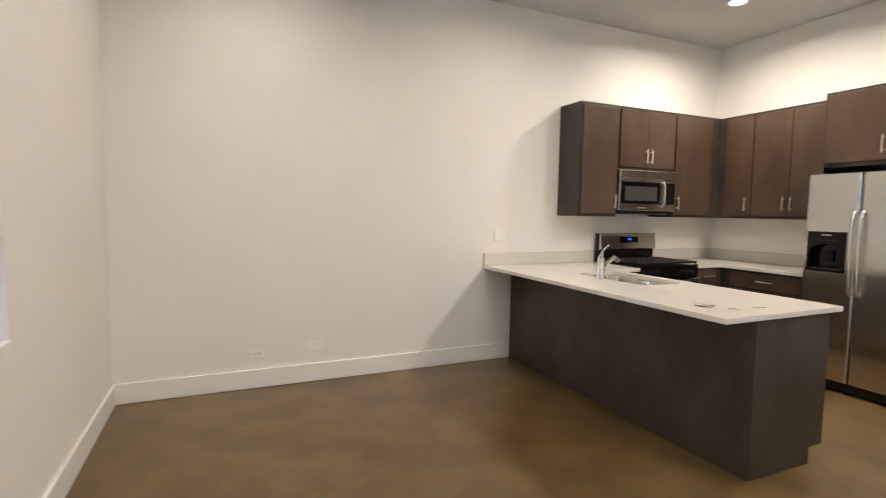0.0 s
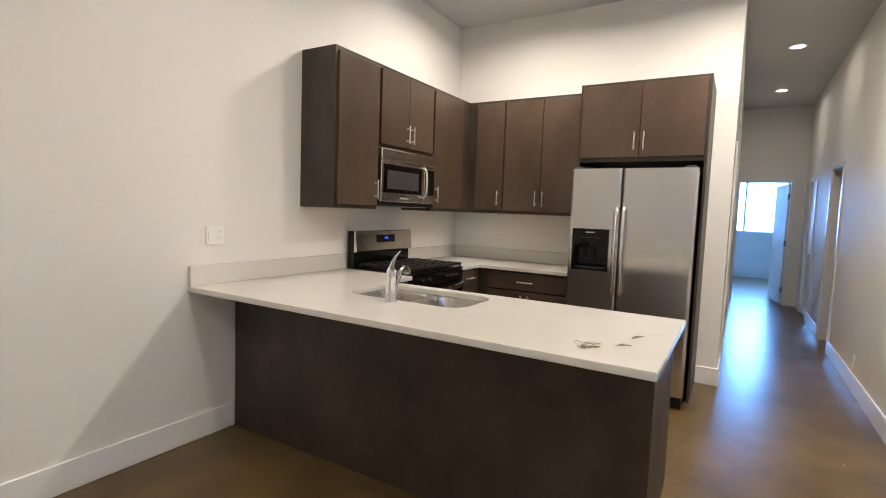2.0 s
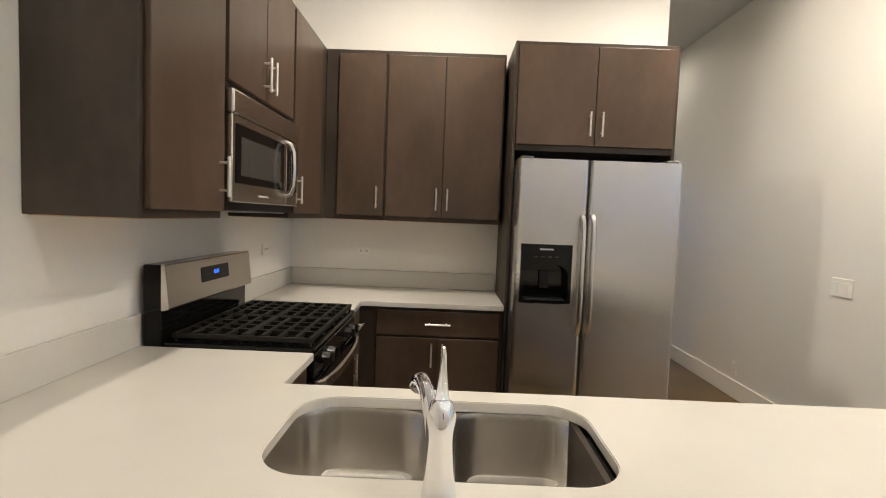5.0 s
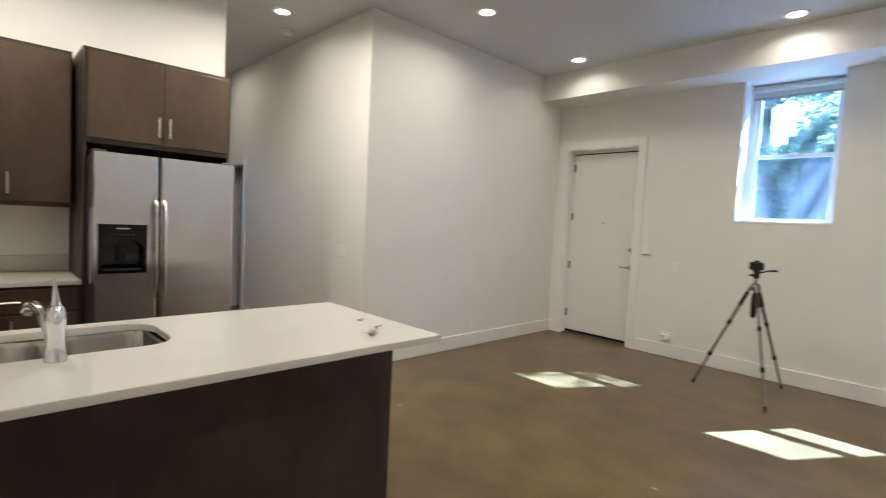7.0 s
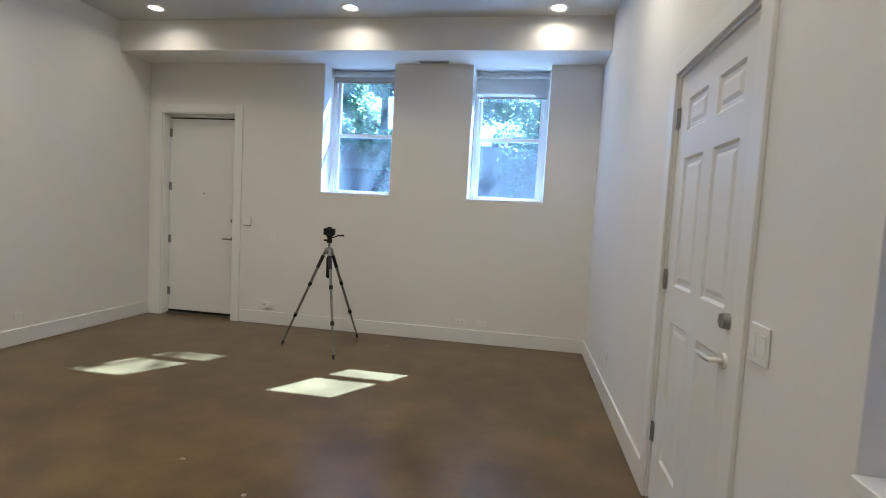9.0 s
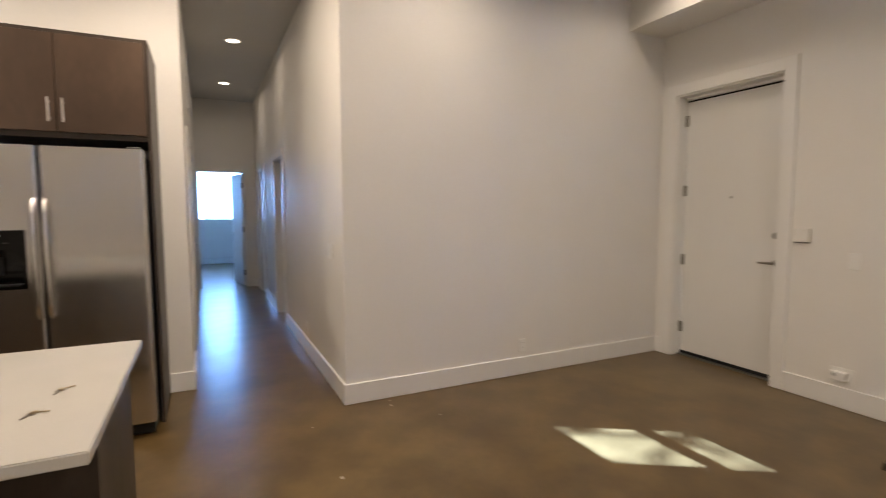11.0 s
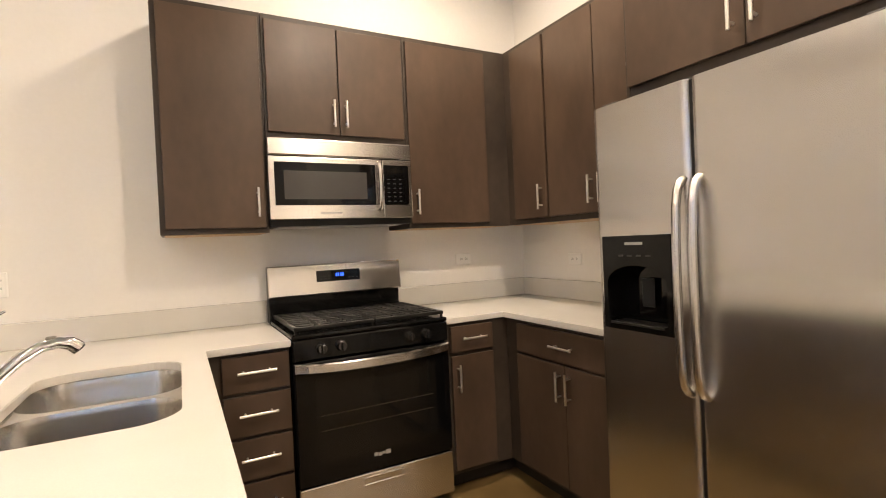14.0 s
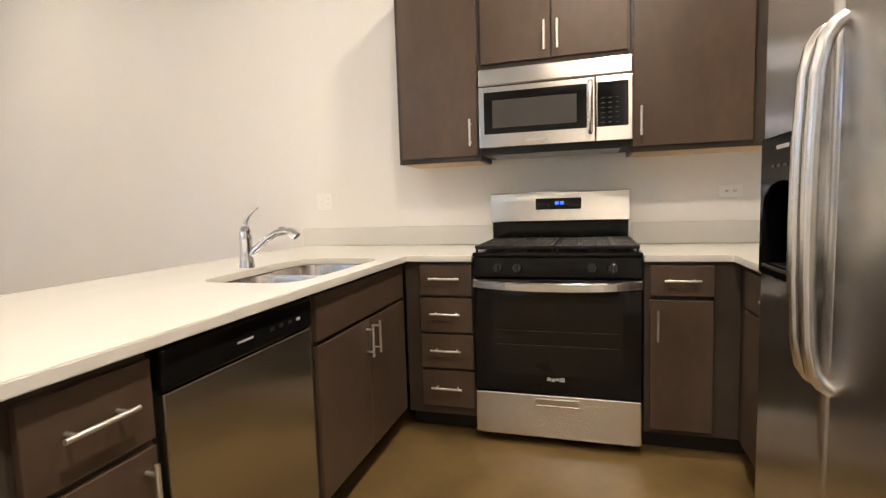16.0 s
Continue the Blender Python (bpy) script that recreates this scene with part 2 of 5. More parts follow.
ALU = material("tripod_leg_metal", (0.27, 0.26, 0.25), rough=0.38, metal=0.8, fine=0.1, fine_scale=90)
RUBBER = material("black_rubber", (0.02, 0.02, 0.02), rough=0.7, fine=0.2, fine_scale=200)
FLECK = material("dried_paint", (0.42, 0.38, 0.33), rough=0.6, var=0.15, var_scale=40, fine=0.1, fine_scale=150)
SOIL = material("garden_ground", (0.09, 0.085, 0.045), rough=0.95, var=0.35, var_scale=1.5, fine=0.3, fine_scale=18, bump=0.5, bump_scale=20)
FENCEW = material("weathered_fence_wood", (0.05, 0.05, 0.049), rough=0.85, var=0.2, var_scale=3, fine=0.2, fine_scale=30, bump=0.3, bump_scale=40, stretch=(4, 4, 0.6))
BARK = material("tree_bark", (0.10, 0.075, 0.055), rough=0.9, var=0.3, var_scale=8, bump=0.6, bump_scale=30, stretch=(3, 3, 0.6))

BRICKW = material("old_brick", (0.26, 0.15, 0.11), rough=0.9, var=0.2, var_scale=2, fine=0.2, fine_scale=30, bump=0.4, bump_scale=40)


def leaf_material():
    m = bpy.data.materials.new("leaf")
    m.use_nodes = True
    nt = m.node_tree
    nodes, link = nt.nodes, nt.links.new
    p = nodes["Principled BSDF"]
    geo = nodes.new("ShaderNodeNewGeometry")
    ramp = nodes.new("ShaderNodeValToRGB")
    ramp.color_ramp.elements[0].color = (0.06, 0.115, 0.05, 1)
    ramp.color_ramp.elements[1].color = (0.12, 0.19, 0.10, 1)
    link(geo.outputs["Random Per Island"], ramp.inputs[0])
    link(ramp.outputs[0], p.inputs["Base Color"])
    p.inputs["Roughness"].default_value = 0.45
    tr = nodes.new("ShaderNodeBsdfTranslucent")
    tr.inputs[0].default_value = (0.26, 0.38, 0.20, 1)
    mix = nodes.new("ShaderNodeMixShader")
    mix.inputs[0].default_value = 0.45
    link(p.outputs[0], mix.inputs[1])
    link(tr.outputs[0], mix.inputs[2])
    link(mix.outputs[0], nodes["Material Output"].inputs[0])
    return m


LEAF = leaf_material()


def mesh_screen():
    """Insect screen: mostly open, with grey threads that catch the light from either side."""
    m = bpy.data.materials.new("insect_screen")
    m.use_nodes = True
    nt = m.node_tree
    nodes, link = nt.nodes, nt.links.new
    tr, d, tl = nodes.new("ShaderNodeBsdfTransparent"), nodes.new("ShaderNodeBsdfDiffuse"), nodes.new("ShaderNodeBsdfTranslucent")
    d.inputs[0].default_value = (0.15, 0.17, 0.19, 1)
    tl.inputs[0].default_value = (0.15, 0.17, 0.19, 1)
    a, b = nodes.new("ShaderNodeMixShader"), nodes.new("ShaderNodeMixShader")
    a.inputs[0].default_value, b.inputs[0].default_value = 0.5, 0.13
    link(d.outputs[0], a.inputs[1])
    link(tl.outputs[0], a.inputs[2])
    link(tr.outputs[0], b.inputs[1])
    link(a.outputs[0], b.inputs[2])
    link(b.outputs[0], nodes["Material Output"].inputs[0])
    return m


MESH = mesh_screen()
BACKDROP = glowing("hazy_daylight", (0.27, 0.54, 1.0), 0.14)

# ---- building helpers ----
ORIGIN = {}


def thing(name, at, label, category, group="", kind=""):
    """An Empty at the base of a thing."""
    ob = new(name)
    ob.location = at
    ob.empty_display_size = 0.1
    ORIGIN[ob.name] = Vector(at)
    return tagged(ob, label, category, group, kind)


def part(name, bm, mat, parent=None, label="", smooth=False):
    """One mesh object from a bmesh in world coordinates, under a thing or a part."""
    o = ORIGIN[parent.name] if parent is not None else Vector((0, 0, 0))
    bm.transform(Matrix.Translation(-o))
    bmesh.ops.recalc_face_normals(bm, faces=bm.faces)
    me = bpy.data.meshes.new(name)
    if smooth:
        for f in bm.faces:
            f.smooth = True
        for e in bm.edges:
            e.smooth = len(e.link_faces) != 2 or e.calc_face_angle(0) < 0.9
    bm.to_mesh(me)
    bm.free()
    me.materials.append(mat)
    ob = new(name, me)
    if parent is not None:
        ob.parent = parent
    ORIGIN[ob.name] = o
    if label:
        ob["label"] = label
    return ob


def add_box(bm, x0, y0, z0, x1, y1, z1, bevel=0.0, seg=1, m=None):
    vs = [bm.verts.new((x, y, z)) for x in (min(x0, x1), max(x0, x1)) for y in (min(y0, y1), max(y0, y1)) for z in (min(z0, z1), max(z0, z1))]
    fs = [bm.faces.new([vs[i] for i in q]) for q in ((0, 1, 3, 2), (4, 6, 7, 5), (0, 4, 5, 1), (2, 3, 7, 6), (0, 2, 6, 4), (1, 5, 7, 3))]
    if bevel:
        es = list({e for f in fs for e in f.edges})
        r = bmesh.ops.bevel(bm, geom=es, offset=bevel, segments=seg, affect='EDGES', profile=0.5)
        vs = list({v for f in r["faces"] for v in f.verts} | {v for v in vs if v.is_valid})
    if m is not None:
        bmesh.ops.transform(bm, matrix=m, verts=[v for v in vs if v.is_valid])
    return bm


def box(name, x0, y0, z0, x1, y1, z1, mat, parent=None, label="", bevel=0.0015, seg=1, m=None):
    return part(name, add_box(bmesh.new(), x0, y0, z0, x1, y1, z1, bevel, seg, m), mat, parent, label)


def add_tube(bm, pts, radii, sides=10, cap=True):
    """A round bar through the points, with a radius at each."""
    pts = [Vector(p) for p in pts]
    if not isinstance(radii, (list, tuple)):
        radii = [radii] * len(pts)
    rings, up = [], None
    for i, p in enumerate(pts):
        d = (pts[min(i + 1, len(pts) - 1)] - pts[max(i - 1, 0)]).normalized()
        if up is None:
            up = d.orthogonal().normalized()
        up = (up - d * up.dot(d)).normalized()
        side = d.cross(up)
        rings.append([bm.verts.new(p + radii[i] * (math.cos(a) * up + math.sin(a) * side)) for a in (2 * math.pi * k / sides for k in range(sides))])
    for a, b in zip(rings, rings[1:]):
        for k in range(sides):
            bm.faces.new((a[k], a[(k + 1) % sides], b[(k + 1) % sides], b[k]))
    if cap:
        bm.faces.new(rings[0][::-1])
        bm.faces.new(rings[-1])
    return bm


def tube(name, pts, radii, mat, parent=None, label="", sides=10):
    return part(name, add_tube(bmesh.new(), pts, radii, sides), mat, parent, label, smooth=True)


def rounded_rect(x0, y0, x1, y1, r, n=6):
    out = []
    for cx, cy, a0 in ((x1 - r, y1 - r, 0), (x0 + r, y1 - r, 90), (x0 + r, y0 + r, 180), (x1 - r, y0 + r, 270)):
        out += [(cx + r * math.cos(radians(a0 + 90 * k / n)), cy + r * math.sin(radians(a0 + 90 * k / n))) for k in range(n + 1)]
    return out


def prism(bm, outline, z0, z1, bevel=0.0):
    """An upright prism over an outline in x and y."""
    a = [bm.verts.new((x, y, z0)) for x, y in outline]
    b = [bm.verts.new((x, y, z1)) for x, y in outline]
    n = len(a)
    for k in range(n):
        bm.faces.new((a[k], a[(k + 1) % n], b[(k + 1) % n], b[k]))
    bm.faces.new(a[::-1])
    top = bm.faces.new(b)
    if bevel:
        bmesh.ops.bevel(bm, geom=list(top.edges), offset=bevel, segments=2, affect='EDGES')
    return bm


def wall(name, axis, at, back, u0, u1, z0, z1, mat, holes=()):
    """A wall with its face at `at` on the axis ('x' or 'y') and its back at `back`; holes: (u0, u1, z0, z1) go right through."""
    us = sorted({u0, u1, *[v for h in holes for v in h[:2]]})
    zs = sorted({z0, z1, *[v for h in holes for v in h[2:]]})
    bm = bmesh.new()
    P = {}

    def vert(u, z):
        if (u, z) not in P:
            P[u, z] = bm.verts.new((at, u, z) if axis == 'x' else (u, at, z))
        return P[u, z]
    for a, b in zip(us, us[1:]):
        for c, d in zip(zs, zs[1:]):
            if not any(h[0] <= a and b <= h[1] and h[2] <= c and d <= h[3] for h in holes):
                bm.faces.new((vert(a, c), vert(b, c), vert(b, d), vert(a, d)))
    r = bmesh.ops.extrude_face_region(bm, geom=list(bm.faces))
    d = Vector((back - at, 0, 0)) if axis == 'x' else Vector((0, back - at, 0))
    bmesh.ops.translate(bm, vec=d, verts=[v for v in r["geom"] if isinstance(v, bmesh.types.BMVert)])
    return tagged(part(name, bm, mat), kind="structure")

# ---- structure ----
XWO, YSO = XW - 0.30, YS - 0.45
ED = (3.435, 4.388, 0.0, 2.445)                       # entry door opening
WD = (0.365, 1.262, 0.0, 2.145)                      # west door opening
WW = (1.88, 2.54, 0.885, 2.60)                      # west window
HS1, HS2 = (7.38, 8.14, 0.0, 2.06), (9.45, 10.21, 0.0, 2.06)
HN1, HN2 = (6.08, 6.84, 0.0, 2.06), (7.95, 8.71, 0.0, 2.06)
HE = (0.925, 1.70, 0.0, 2.095)

bm = bmesh.new()
prism(bm, [(XWO, YSO), (15.6, YSO), (15.6, YN + 0.15), (XWO, YN + 0.15)], -0.05, 0.0)
tagged(part("floor", bm, FLOOR), "brown acid-stained polished concrete floor", "floor", kind="structure")
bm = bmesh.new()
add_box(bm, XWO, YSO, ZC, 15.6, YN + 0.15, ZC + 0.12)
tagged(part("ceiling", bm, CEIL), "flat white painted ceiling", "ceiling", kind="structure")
wall("wall_north", 'y', YN, YN + 0.15, XWO, XE + 0.13, 0, ZC, WALL)
wall("wall_west", 'x', XW, XWO, YS, YN, 0, ZC, WALL, (WD, WW))
wall("wall_south", 'y', YS, YSO, XWO, XC + 0.13, 0, ZC, WALL, (ED, (*WINDOWS[0], WIN_Z0, WIN_Z1), (*WINDOWS[1], WIN_Z0, WIN_Z1)))
wall("wall_corner", 'x', XC, XC + 0.13, YS, YHS - 0.13, 0, ZC, WALL)
wall("wall_hall_south", 'y', YHS, YHS - 0.13, XC, XHE, 0, ZC, WALL, (HS1, HS2))
wall("wall_kitchen_east", 'x', XE, XE + 0.13, YHN + 0.13, YN, 0, ZC, WALL)
wall("wall_hall_north", 'y', YHN, YHN + 0.13, XE, XHE, 0, ZC, WALL, (HN1, HN2))
wall("wall_hall_end", 'x', XHE, XHE + 0.13, -0.8, 3.3, 0, ZC, WALL, (HE,))
wall("wall_bedroom_far", 'x', 15.30, 15.45, -0.8, 3.3, 0, ZC, WALL, ((0.65, 2.45, 1.12, 2.60),))
wall("wall_bedroom_south", 'y', -0.8, -0.93, XHE, 15.45, 0, ZC, WALL)
wall("wall_bedroom_north", 'y', 3.3, 3.43, XHE, 15.45, 0, ZC, WALL)
wall("wall_bath_back", 'y', 3.6, 3.73, XE + 0.13, 8.9, 0, ZC, WALL)
wall("wall_bath_side", 'x', 7.5, 7.6, YHN + 0.13, 3.6, 0, ZC, WALL)
wall("wall_bath_end", 'x', 8.8, 8.9, YHN + 0.13, 3.6, 0, ZC, WALL)
wall("wall_room_back", 'y', -1.9, -2.03, XC + 0.13, 10.8, 0, ZC, WALL)
wall("wall_room_side", 'x', 6.6, 6.5, -1.9, YHS - 0.13, 0, ZC, WALL)
wall("wall_room_end", 'x', 8.9, 9.0, -1.9, YHS - 0.13, 0, ZC, WALL)
# dropped beam over the windows and the entry
bm = bmesh.new()
add_box(bm, XW, YS, ZSOF, XC, YSOF, ZC)
tagged(part("soffit", bm, WALL), "white boxed soffit along the window wall", "soffit", kind="structure")


def baseboard(runs, normal):
    """Flat boards with an eased top edge; runs of (x0, y0, x1, y1) on a wall whose face looks along normal."""
    for x0, y0, x1, y1 in runs:
        nx, ny = normal
        t = 0.016
        tagged(box("baseboard", x0, y0, 0.001, x1 + nx * t if nx else x1, y1 + ny * t if ny else y1, 0.15, TRIM, bevel=0.003),
               "tall flat white painted baseboard", "baseboard", kind="structure")


baseboard([(XW, YN, 2.613, YN)], (0, -1))
baseboard([(XW, YS + 0.016, XW, WD[0] - 0.09), (XW, WD[1] + 0.09, XW, YN - 0.016)], (1, 0))
baseboard([(XW, YS, ED[0] - 0.10, YS), (ED[1] + 0.10, YS, XC, YS)], (0, 1))
baseboard([(XC, YS + 0.016, XC, YHS + 0.016)], (-1, 0))
baseboard([(XC, YHS, HS1[0] - 0.08, YHS), (HS1[1] + 0.08, YHS, HS2[0] - 0.08, YHS), (HS2[1] + 0.08, YHS, XHE, YHS)], (0, 1))
baseboard([(XE, YHN - 0.016, XE, 1.898)], (-1, 0))
baseboard([(XE, YHN, HN1[0] - 0.08, YHN), (HN1[1] + 0.08, YHN, HN2[0] - 0.08, YHN), (HN2[1] + 0.08, YHN, XHE, YHN)], (0, -1))
baseboard([(XHE, YHS + 0.016, XHE, HE[0] - 0.08)], (-1, 0))
baseboard([(15.30, -0.8, 15.30, 3.3)], (-1, 0))


def casing(axis, at, out, hole, w=0.085, depth=0.016, jamb=None, sill=False):
    """Flat trim round an opening on a wall face, and the lining of the opening to the depth jamb."""
    u0, u1, z0, z1 = hole

    def bx(name, a0, a1, c0, c1, d0, d1):
        args = (at + d0, a0, c0, at + d1, a1, c1) if axis == 'x' else (a0, at + d0, c0, a1, at + d1, c1)
        tagged(box(name, *args, TRIM, bevel=0.002), "flat white painted door trim", "trim", kind="structure")
    o = depth * out
    bx("trim", u0 - w, u0 + 0.004, 0.001, z1 + w, 0, o)
    bx("trim", u1 - 0.004, u1 + w, 0.001, z1 + w, 0, o)
    bx("trim", u0 + 0.004, u1 - 0.004, z1 - 0.004, z1 + w, 0, o)
    if jamb:
        j = -jamb * out
        bx("trim", u0 - 0.001, u0 + 0.018, 0.001, z1 - 0.004, -0.001 * out, j)
        bx("trim", u1 - 0.018, u1 + 0.001, 0.001, z1 - 0.004, -0.001 * out, j)
        bx("trim", u0 + 0.018, u1 - 0.018, z1 - 0.018, z1 + 0.001, -0.001 * out, j)


casing('y', YS, 1, ED, w=0.095, jamb=0.16)
casing('x', XW, 1, WD, w=0.085, jamb=0.13)
casing('y', YHS, 1, HS1, w=0.075, jamb=0.129)
casing('y', YHS, 1, HS2, w=0.075, jamb=0.129)
casing('y', YHN, -1, HN1, w=0.075, jamb=0.129)
casing('y', YHN, -1, HN2, w=0.075, jamb=0.129)
casing('x', XHE, -1, HE, w=0.025, jamb=0.129)


# ---- doors ----
def lever(parent, at, out, along, mat=NICKEL):
    """A rose with a lever: at on the leaf's face, out along its normal, along towards the lever's tip."""
    at, out, along = Vector(at), Vector(out), Vector(along)
    h = tube("door_handle", [at, at + out * 0.012], [0.028, 0.026], mat, parent, "satin nickel lever handle", sides=16)
    tube("lever", [at + out * 0.01, at + out * 0.05, at + out * 0.055 + along * 0.015, at + out * 0.055 + along * 0.11], [0.010, 0.010, 0.010, 0.008], mat, h)
    return h


def hinges(parent, spots, axis_dir, mat=DARKMETAL):
    for x, y, z in spots:
        bm = bmesh.new()
        add_tube(bm, [(x, y, z - 0.05), (x, y, z + 0.05)], 0.008, 8)
        dx, dy = axis_dir
        add_box(bm, x - 0.003 - abs(dy) * 0.026, y - 0.003 - abs(dx) * 0.026, z - 0.048, x + 0.003 + abs(dy) * 0.026, y + 0.003 + abs(dx) * 0.026, z + 0.048)
        part("hinge", bm, mat, parent, "steel butt hinge")


def entry_door():
    d = tagged(thing("door_1", (3.9, YS - 0.12, 0), "plain white painted steel entry door, closed", "door"), kind="structure")
    y = YS - 0.11
    box("leaf", ED[0] + 0.022, y - 0.045, 0.046, ED[1] - 0.024, y, 2.386, DOORP, d, bevel=0.003)
    box("door_sweep", ED[0] + 0.024, y - 0.040, 0.016, ED[1] - 0.024, y - 0.004, 0.0445, BLACKMATT, d, "dark rubber door sweep", bevel=0)
    # Black strip stands for the shade in the gap over the leaf.
    box("head_gap_shade", ED[0] + 0.024, y - 0.038, 2.3875, ED[1] - 0.024, y - 0.008, 2.4005, BLACKMATT, d, "black strip for the shade in the head gap", bevel=0)
    box("head_stop", ED[0] + 0.02, y - 0.04, 2.402, ED[1] - 0.02, y + 0.012, 2.431, TRIM, d)
    box("threshold", ED[0] + 0.02, YS - 0.16, 0.002, ED[1] - 0.02, y + 0.03, 0.014, DARKMETAL, d, "dark metal threshold")
    hinges(d, [(ED[1] - 0.024, y + 0.008, z) for z in (0.276, 0.923, 1.57, 2.215)], (0, 1))
    lever(d, (ED[0] + 0.07, y, 0.965), (0, 1, 0), (1, 0, 0), DARKMETAL)
    tube("deadbolt", [(ED[0] + 0.07, y, 1.185), (ED[0] + 0.07, y + 0.022, 1.185)], [0.030, 0.026], DARKMETAL, d, sides=16)
    tube("peephole", [(3.90, y, 1.50), (3.90, y + 0.006, 1.50)], 0.009, DARKMETAL, d)


def panel_leaf(parent, u0, u1, face, out, axis, m=None):
    """A six-panel leaf with sunk, raised fields, on the plane `face`."""
    w = u1 - u0
    st, mid = 0.125, 0.115
    pw = (w - 2 * st - mid) / 2
    cols = [(u0 + st, u0 + st + pw), (u1 - st - pw, u1 - st)]
    rows = [(0.26, 0.95), (1.12, 1.72), (1.845, 1.995)]
    holes = [(a, b, c, d) for a, b in cols for c, d in rows]
    us = sorted({u0, u1, *[v for h in holes for v in h[:2]]})
    zs = sorted({0.012, 2.122, *[v for h in holes for v in h[2:]]})
    bm = bmesh.new()

    def pos(u, z, d):
        return (face + d * out, u, z) if axis == 'x' else (u, face + d * out, z)
    for a, b in zip(us, us[1:]):
        for c, d in zip(zs, zs[1:]):
            if (a, b, c, d) in holes:
                levels = [(0, 0), (0.012, -0.010), (0.030, -0.010), (0.048, -0.003)]
                rings = []
                for inset, dep in levels:
                    rings.append([bm.verts.new(pos(u, z, dep)) for u, z in ((a + inset, c + inset), (b - inset, c + inset), (b - inset, d - inset), (a + inset, d - inset))])
                for r, s in zip(rings, rings[1:]):
                    for k in range(4):
                        bm.faces.new((r[k], r[(k + 1) % 4], s[(k + 1) % 4], s[k]))
                bm.faces.new(rings[-1])
            else:
                bm.faces.new([bm.verts.new(pos(u, z, 0)) for u, z in ((a, c), (b, c), (b, d), (a, d))])
    bmesh.ops.remove_doubles(bm, verts=bm.verts, dist=0.0003)
    rim = [e for e in bm.edges if e.is_boundary]
    r = bmesh.ops.extrude_edge_only(bm, edges=rim)
    vv = [v for v in r["geom"] if isinstance(v, bmesh.types.BMVert)]
    d3 = Vector((-0.04 * out, 0, 0)) if axis == 'x' else Vector((0, -0.04 * out, 0))
    bmesh.ops.translate(bm, vec=d3, verts=vv)
    bmesh.ops.holes_fill(bm, edges=[e for e in bm.edges if e.is_boundary])
    if m is not None:
        bm.transform(m)
    return part("leaf", bm, DOORP, parent)


def west_door():
    d = tagged(thing("door_2", (XW - 0.02, 0.81, 0), "white painted six-panel entry door, closed", "door"), kind="structure")
    face = XW - 0.012
    panel_leaf(d, WD[0] + 0.021, WD[1] - 0.021, face, 1, 'x')
    hinges(d, [(face + 0.006, WD[0] + 0.018, z) for z in (0.36, 1.14, 1.925)], (1, 0))
    lever(d, (face, WD[1] - 0.10, 0.945), (1, 0, 0), (0, -1, 0))
    tube("deadbolt", [(face, WD[1] - 0.10, 1.085), (face + 0.024, WD[1] - 0.10, 1.085)], [0.030, 0.026], DARKMETAL, d, sides=16)
    box("threshold", XW - 0.12, WD[0] + 0.02, 0.002, XW, WD[1] - 0.02, 0.011, DARKMETAL, d)


def hall_doors():
    # closed door on the south side
    d = tagged(thing("door_3", (9.83, YHS - 0.05, 0), "white flush hall door, closed", "door"), kind="structure")
    box("leaf", HS2[0] + 0.02, YHS - 0.06, 0.01, HS2[1] - 0.02, YHS - 0.02, HS2[3] - 0.02, DOORP, d, bevel=0.002)
    lever(d, (HS2[0] + 0.09, YHS - 0.02, 0.96), (0, 1, 0), (1, 0, 0))
    # closed door on the north side
    d = tagged(thing("door_4", (8.33, YHN + 0.05, 0), "white flush hall door, closed", "door"), kind="structure")
    box("leaf", HN2[0] + 0.02, YHN + 0.02, 0.01, HN2[1] - 0.02, YHN + 0.06, HN2[3] - 0.02, DOORP, d, bevel=0.002)
    lever(d, (HN2[1] - 0.09, YHN + 0.02, 0.96), (0, -1, 0), (-1, 0, 0))
    # open door into the side room, hinged on its far jamb
    d = tagged(thing("door_5", (HS1[1] - 0.02, YHS - 0.13, 0), "white painted door standing open into a side room", "door"), kind="structure")
    m = Matrix.Translation((HS1[1] - 0.022, YHS - 0.125, 0)) @ Matrix.Rotation(radians(-100), 4, 'Z')
    box("leaf", 0.004, -0.02, 0.01, 0.71, 0.02, 2.04, DOORP, d, bevel=0.002, m=m)
    hinges(d, [(HS1[1] - 0.026, YHS - 0.118, z) for z in (0.25, 1.05, 1.85)], (1, 0))
    # bedroom door standing open at the end of the hall
    d = tagged(thing("door_6", (XHE + 0.12, HE[0] + 0.02, 0), "white painted bedroom door standing open", "door"), kind="structure")
    m = Matrix.Translation((XHE + 0.115, HE[0] + 0.024, 0)) @ Matrix.Rotation(radians(11), 4, 'Z')
    box("leaf", 0.006, -0.02, 0.01, 0.735, 0.02, 2.06, DOORP, d, bevel=0.002, m=m)
    hinges(d, [(XHE + 0.108, HE[0] + 0.024, z) for z in (0.25, 1.05, 1.85)], (1, 0))
    p0 = m @ Vector((0.66, 0.02, 0.96))
    lever(d, p0, m.to_3x3() @ Vector((0, 1, 0)), m.to_3x3() @ Vector((-1, 0, 0)))


entry_door()
west_door()
hall_doors()


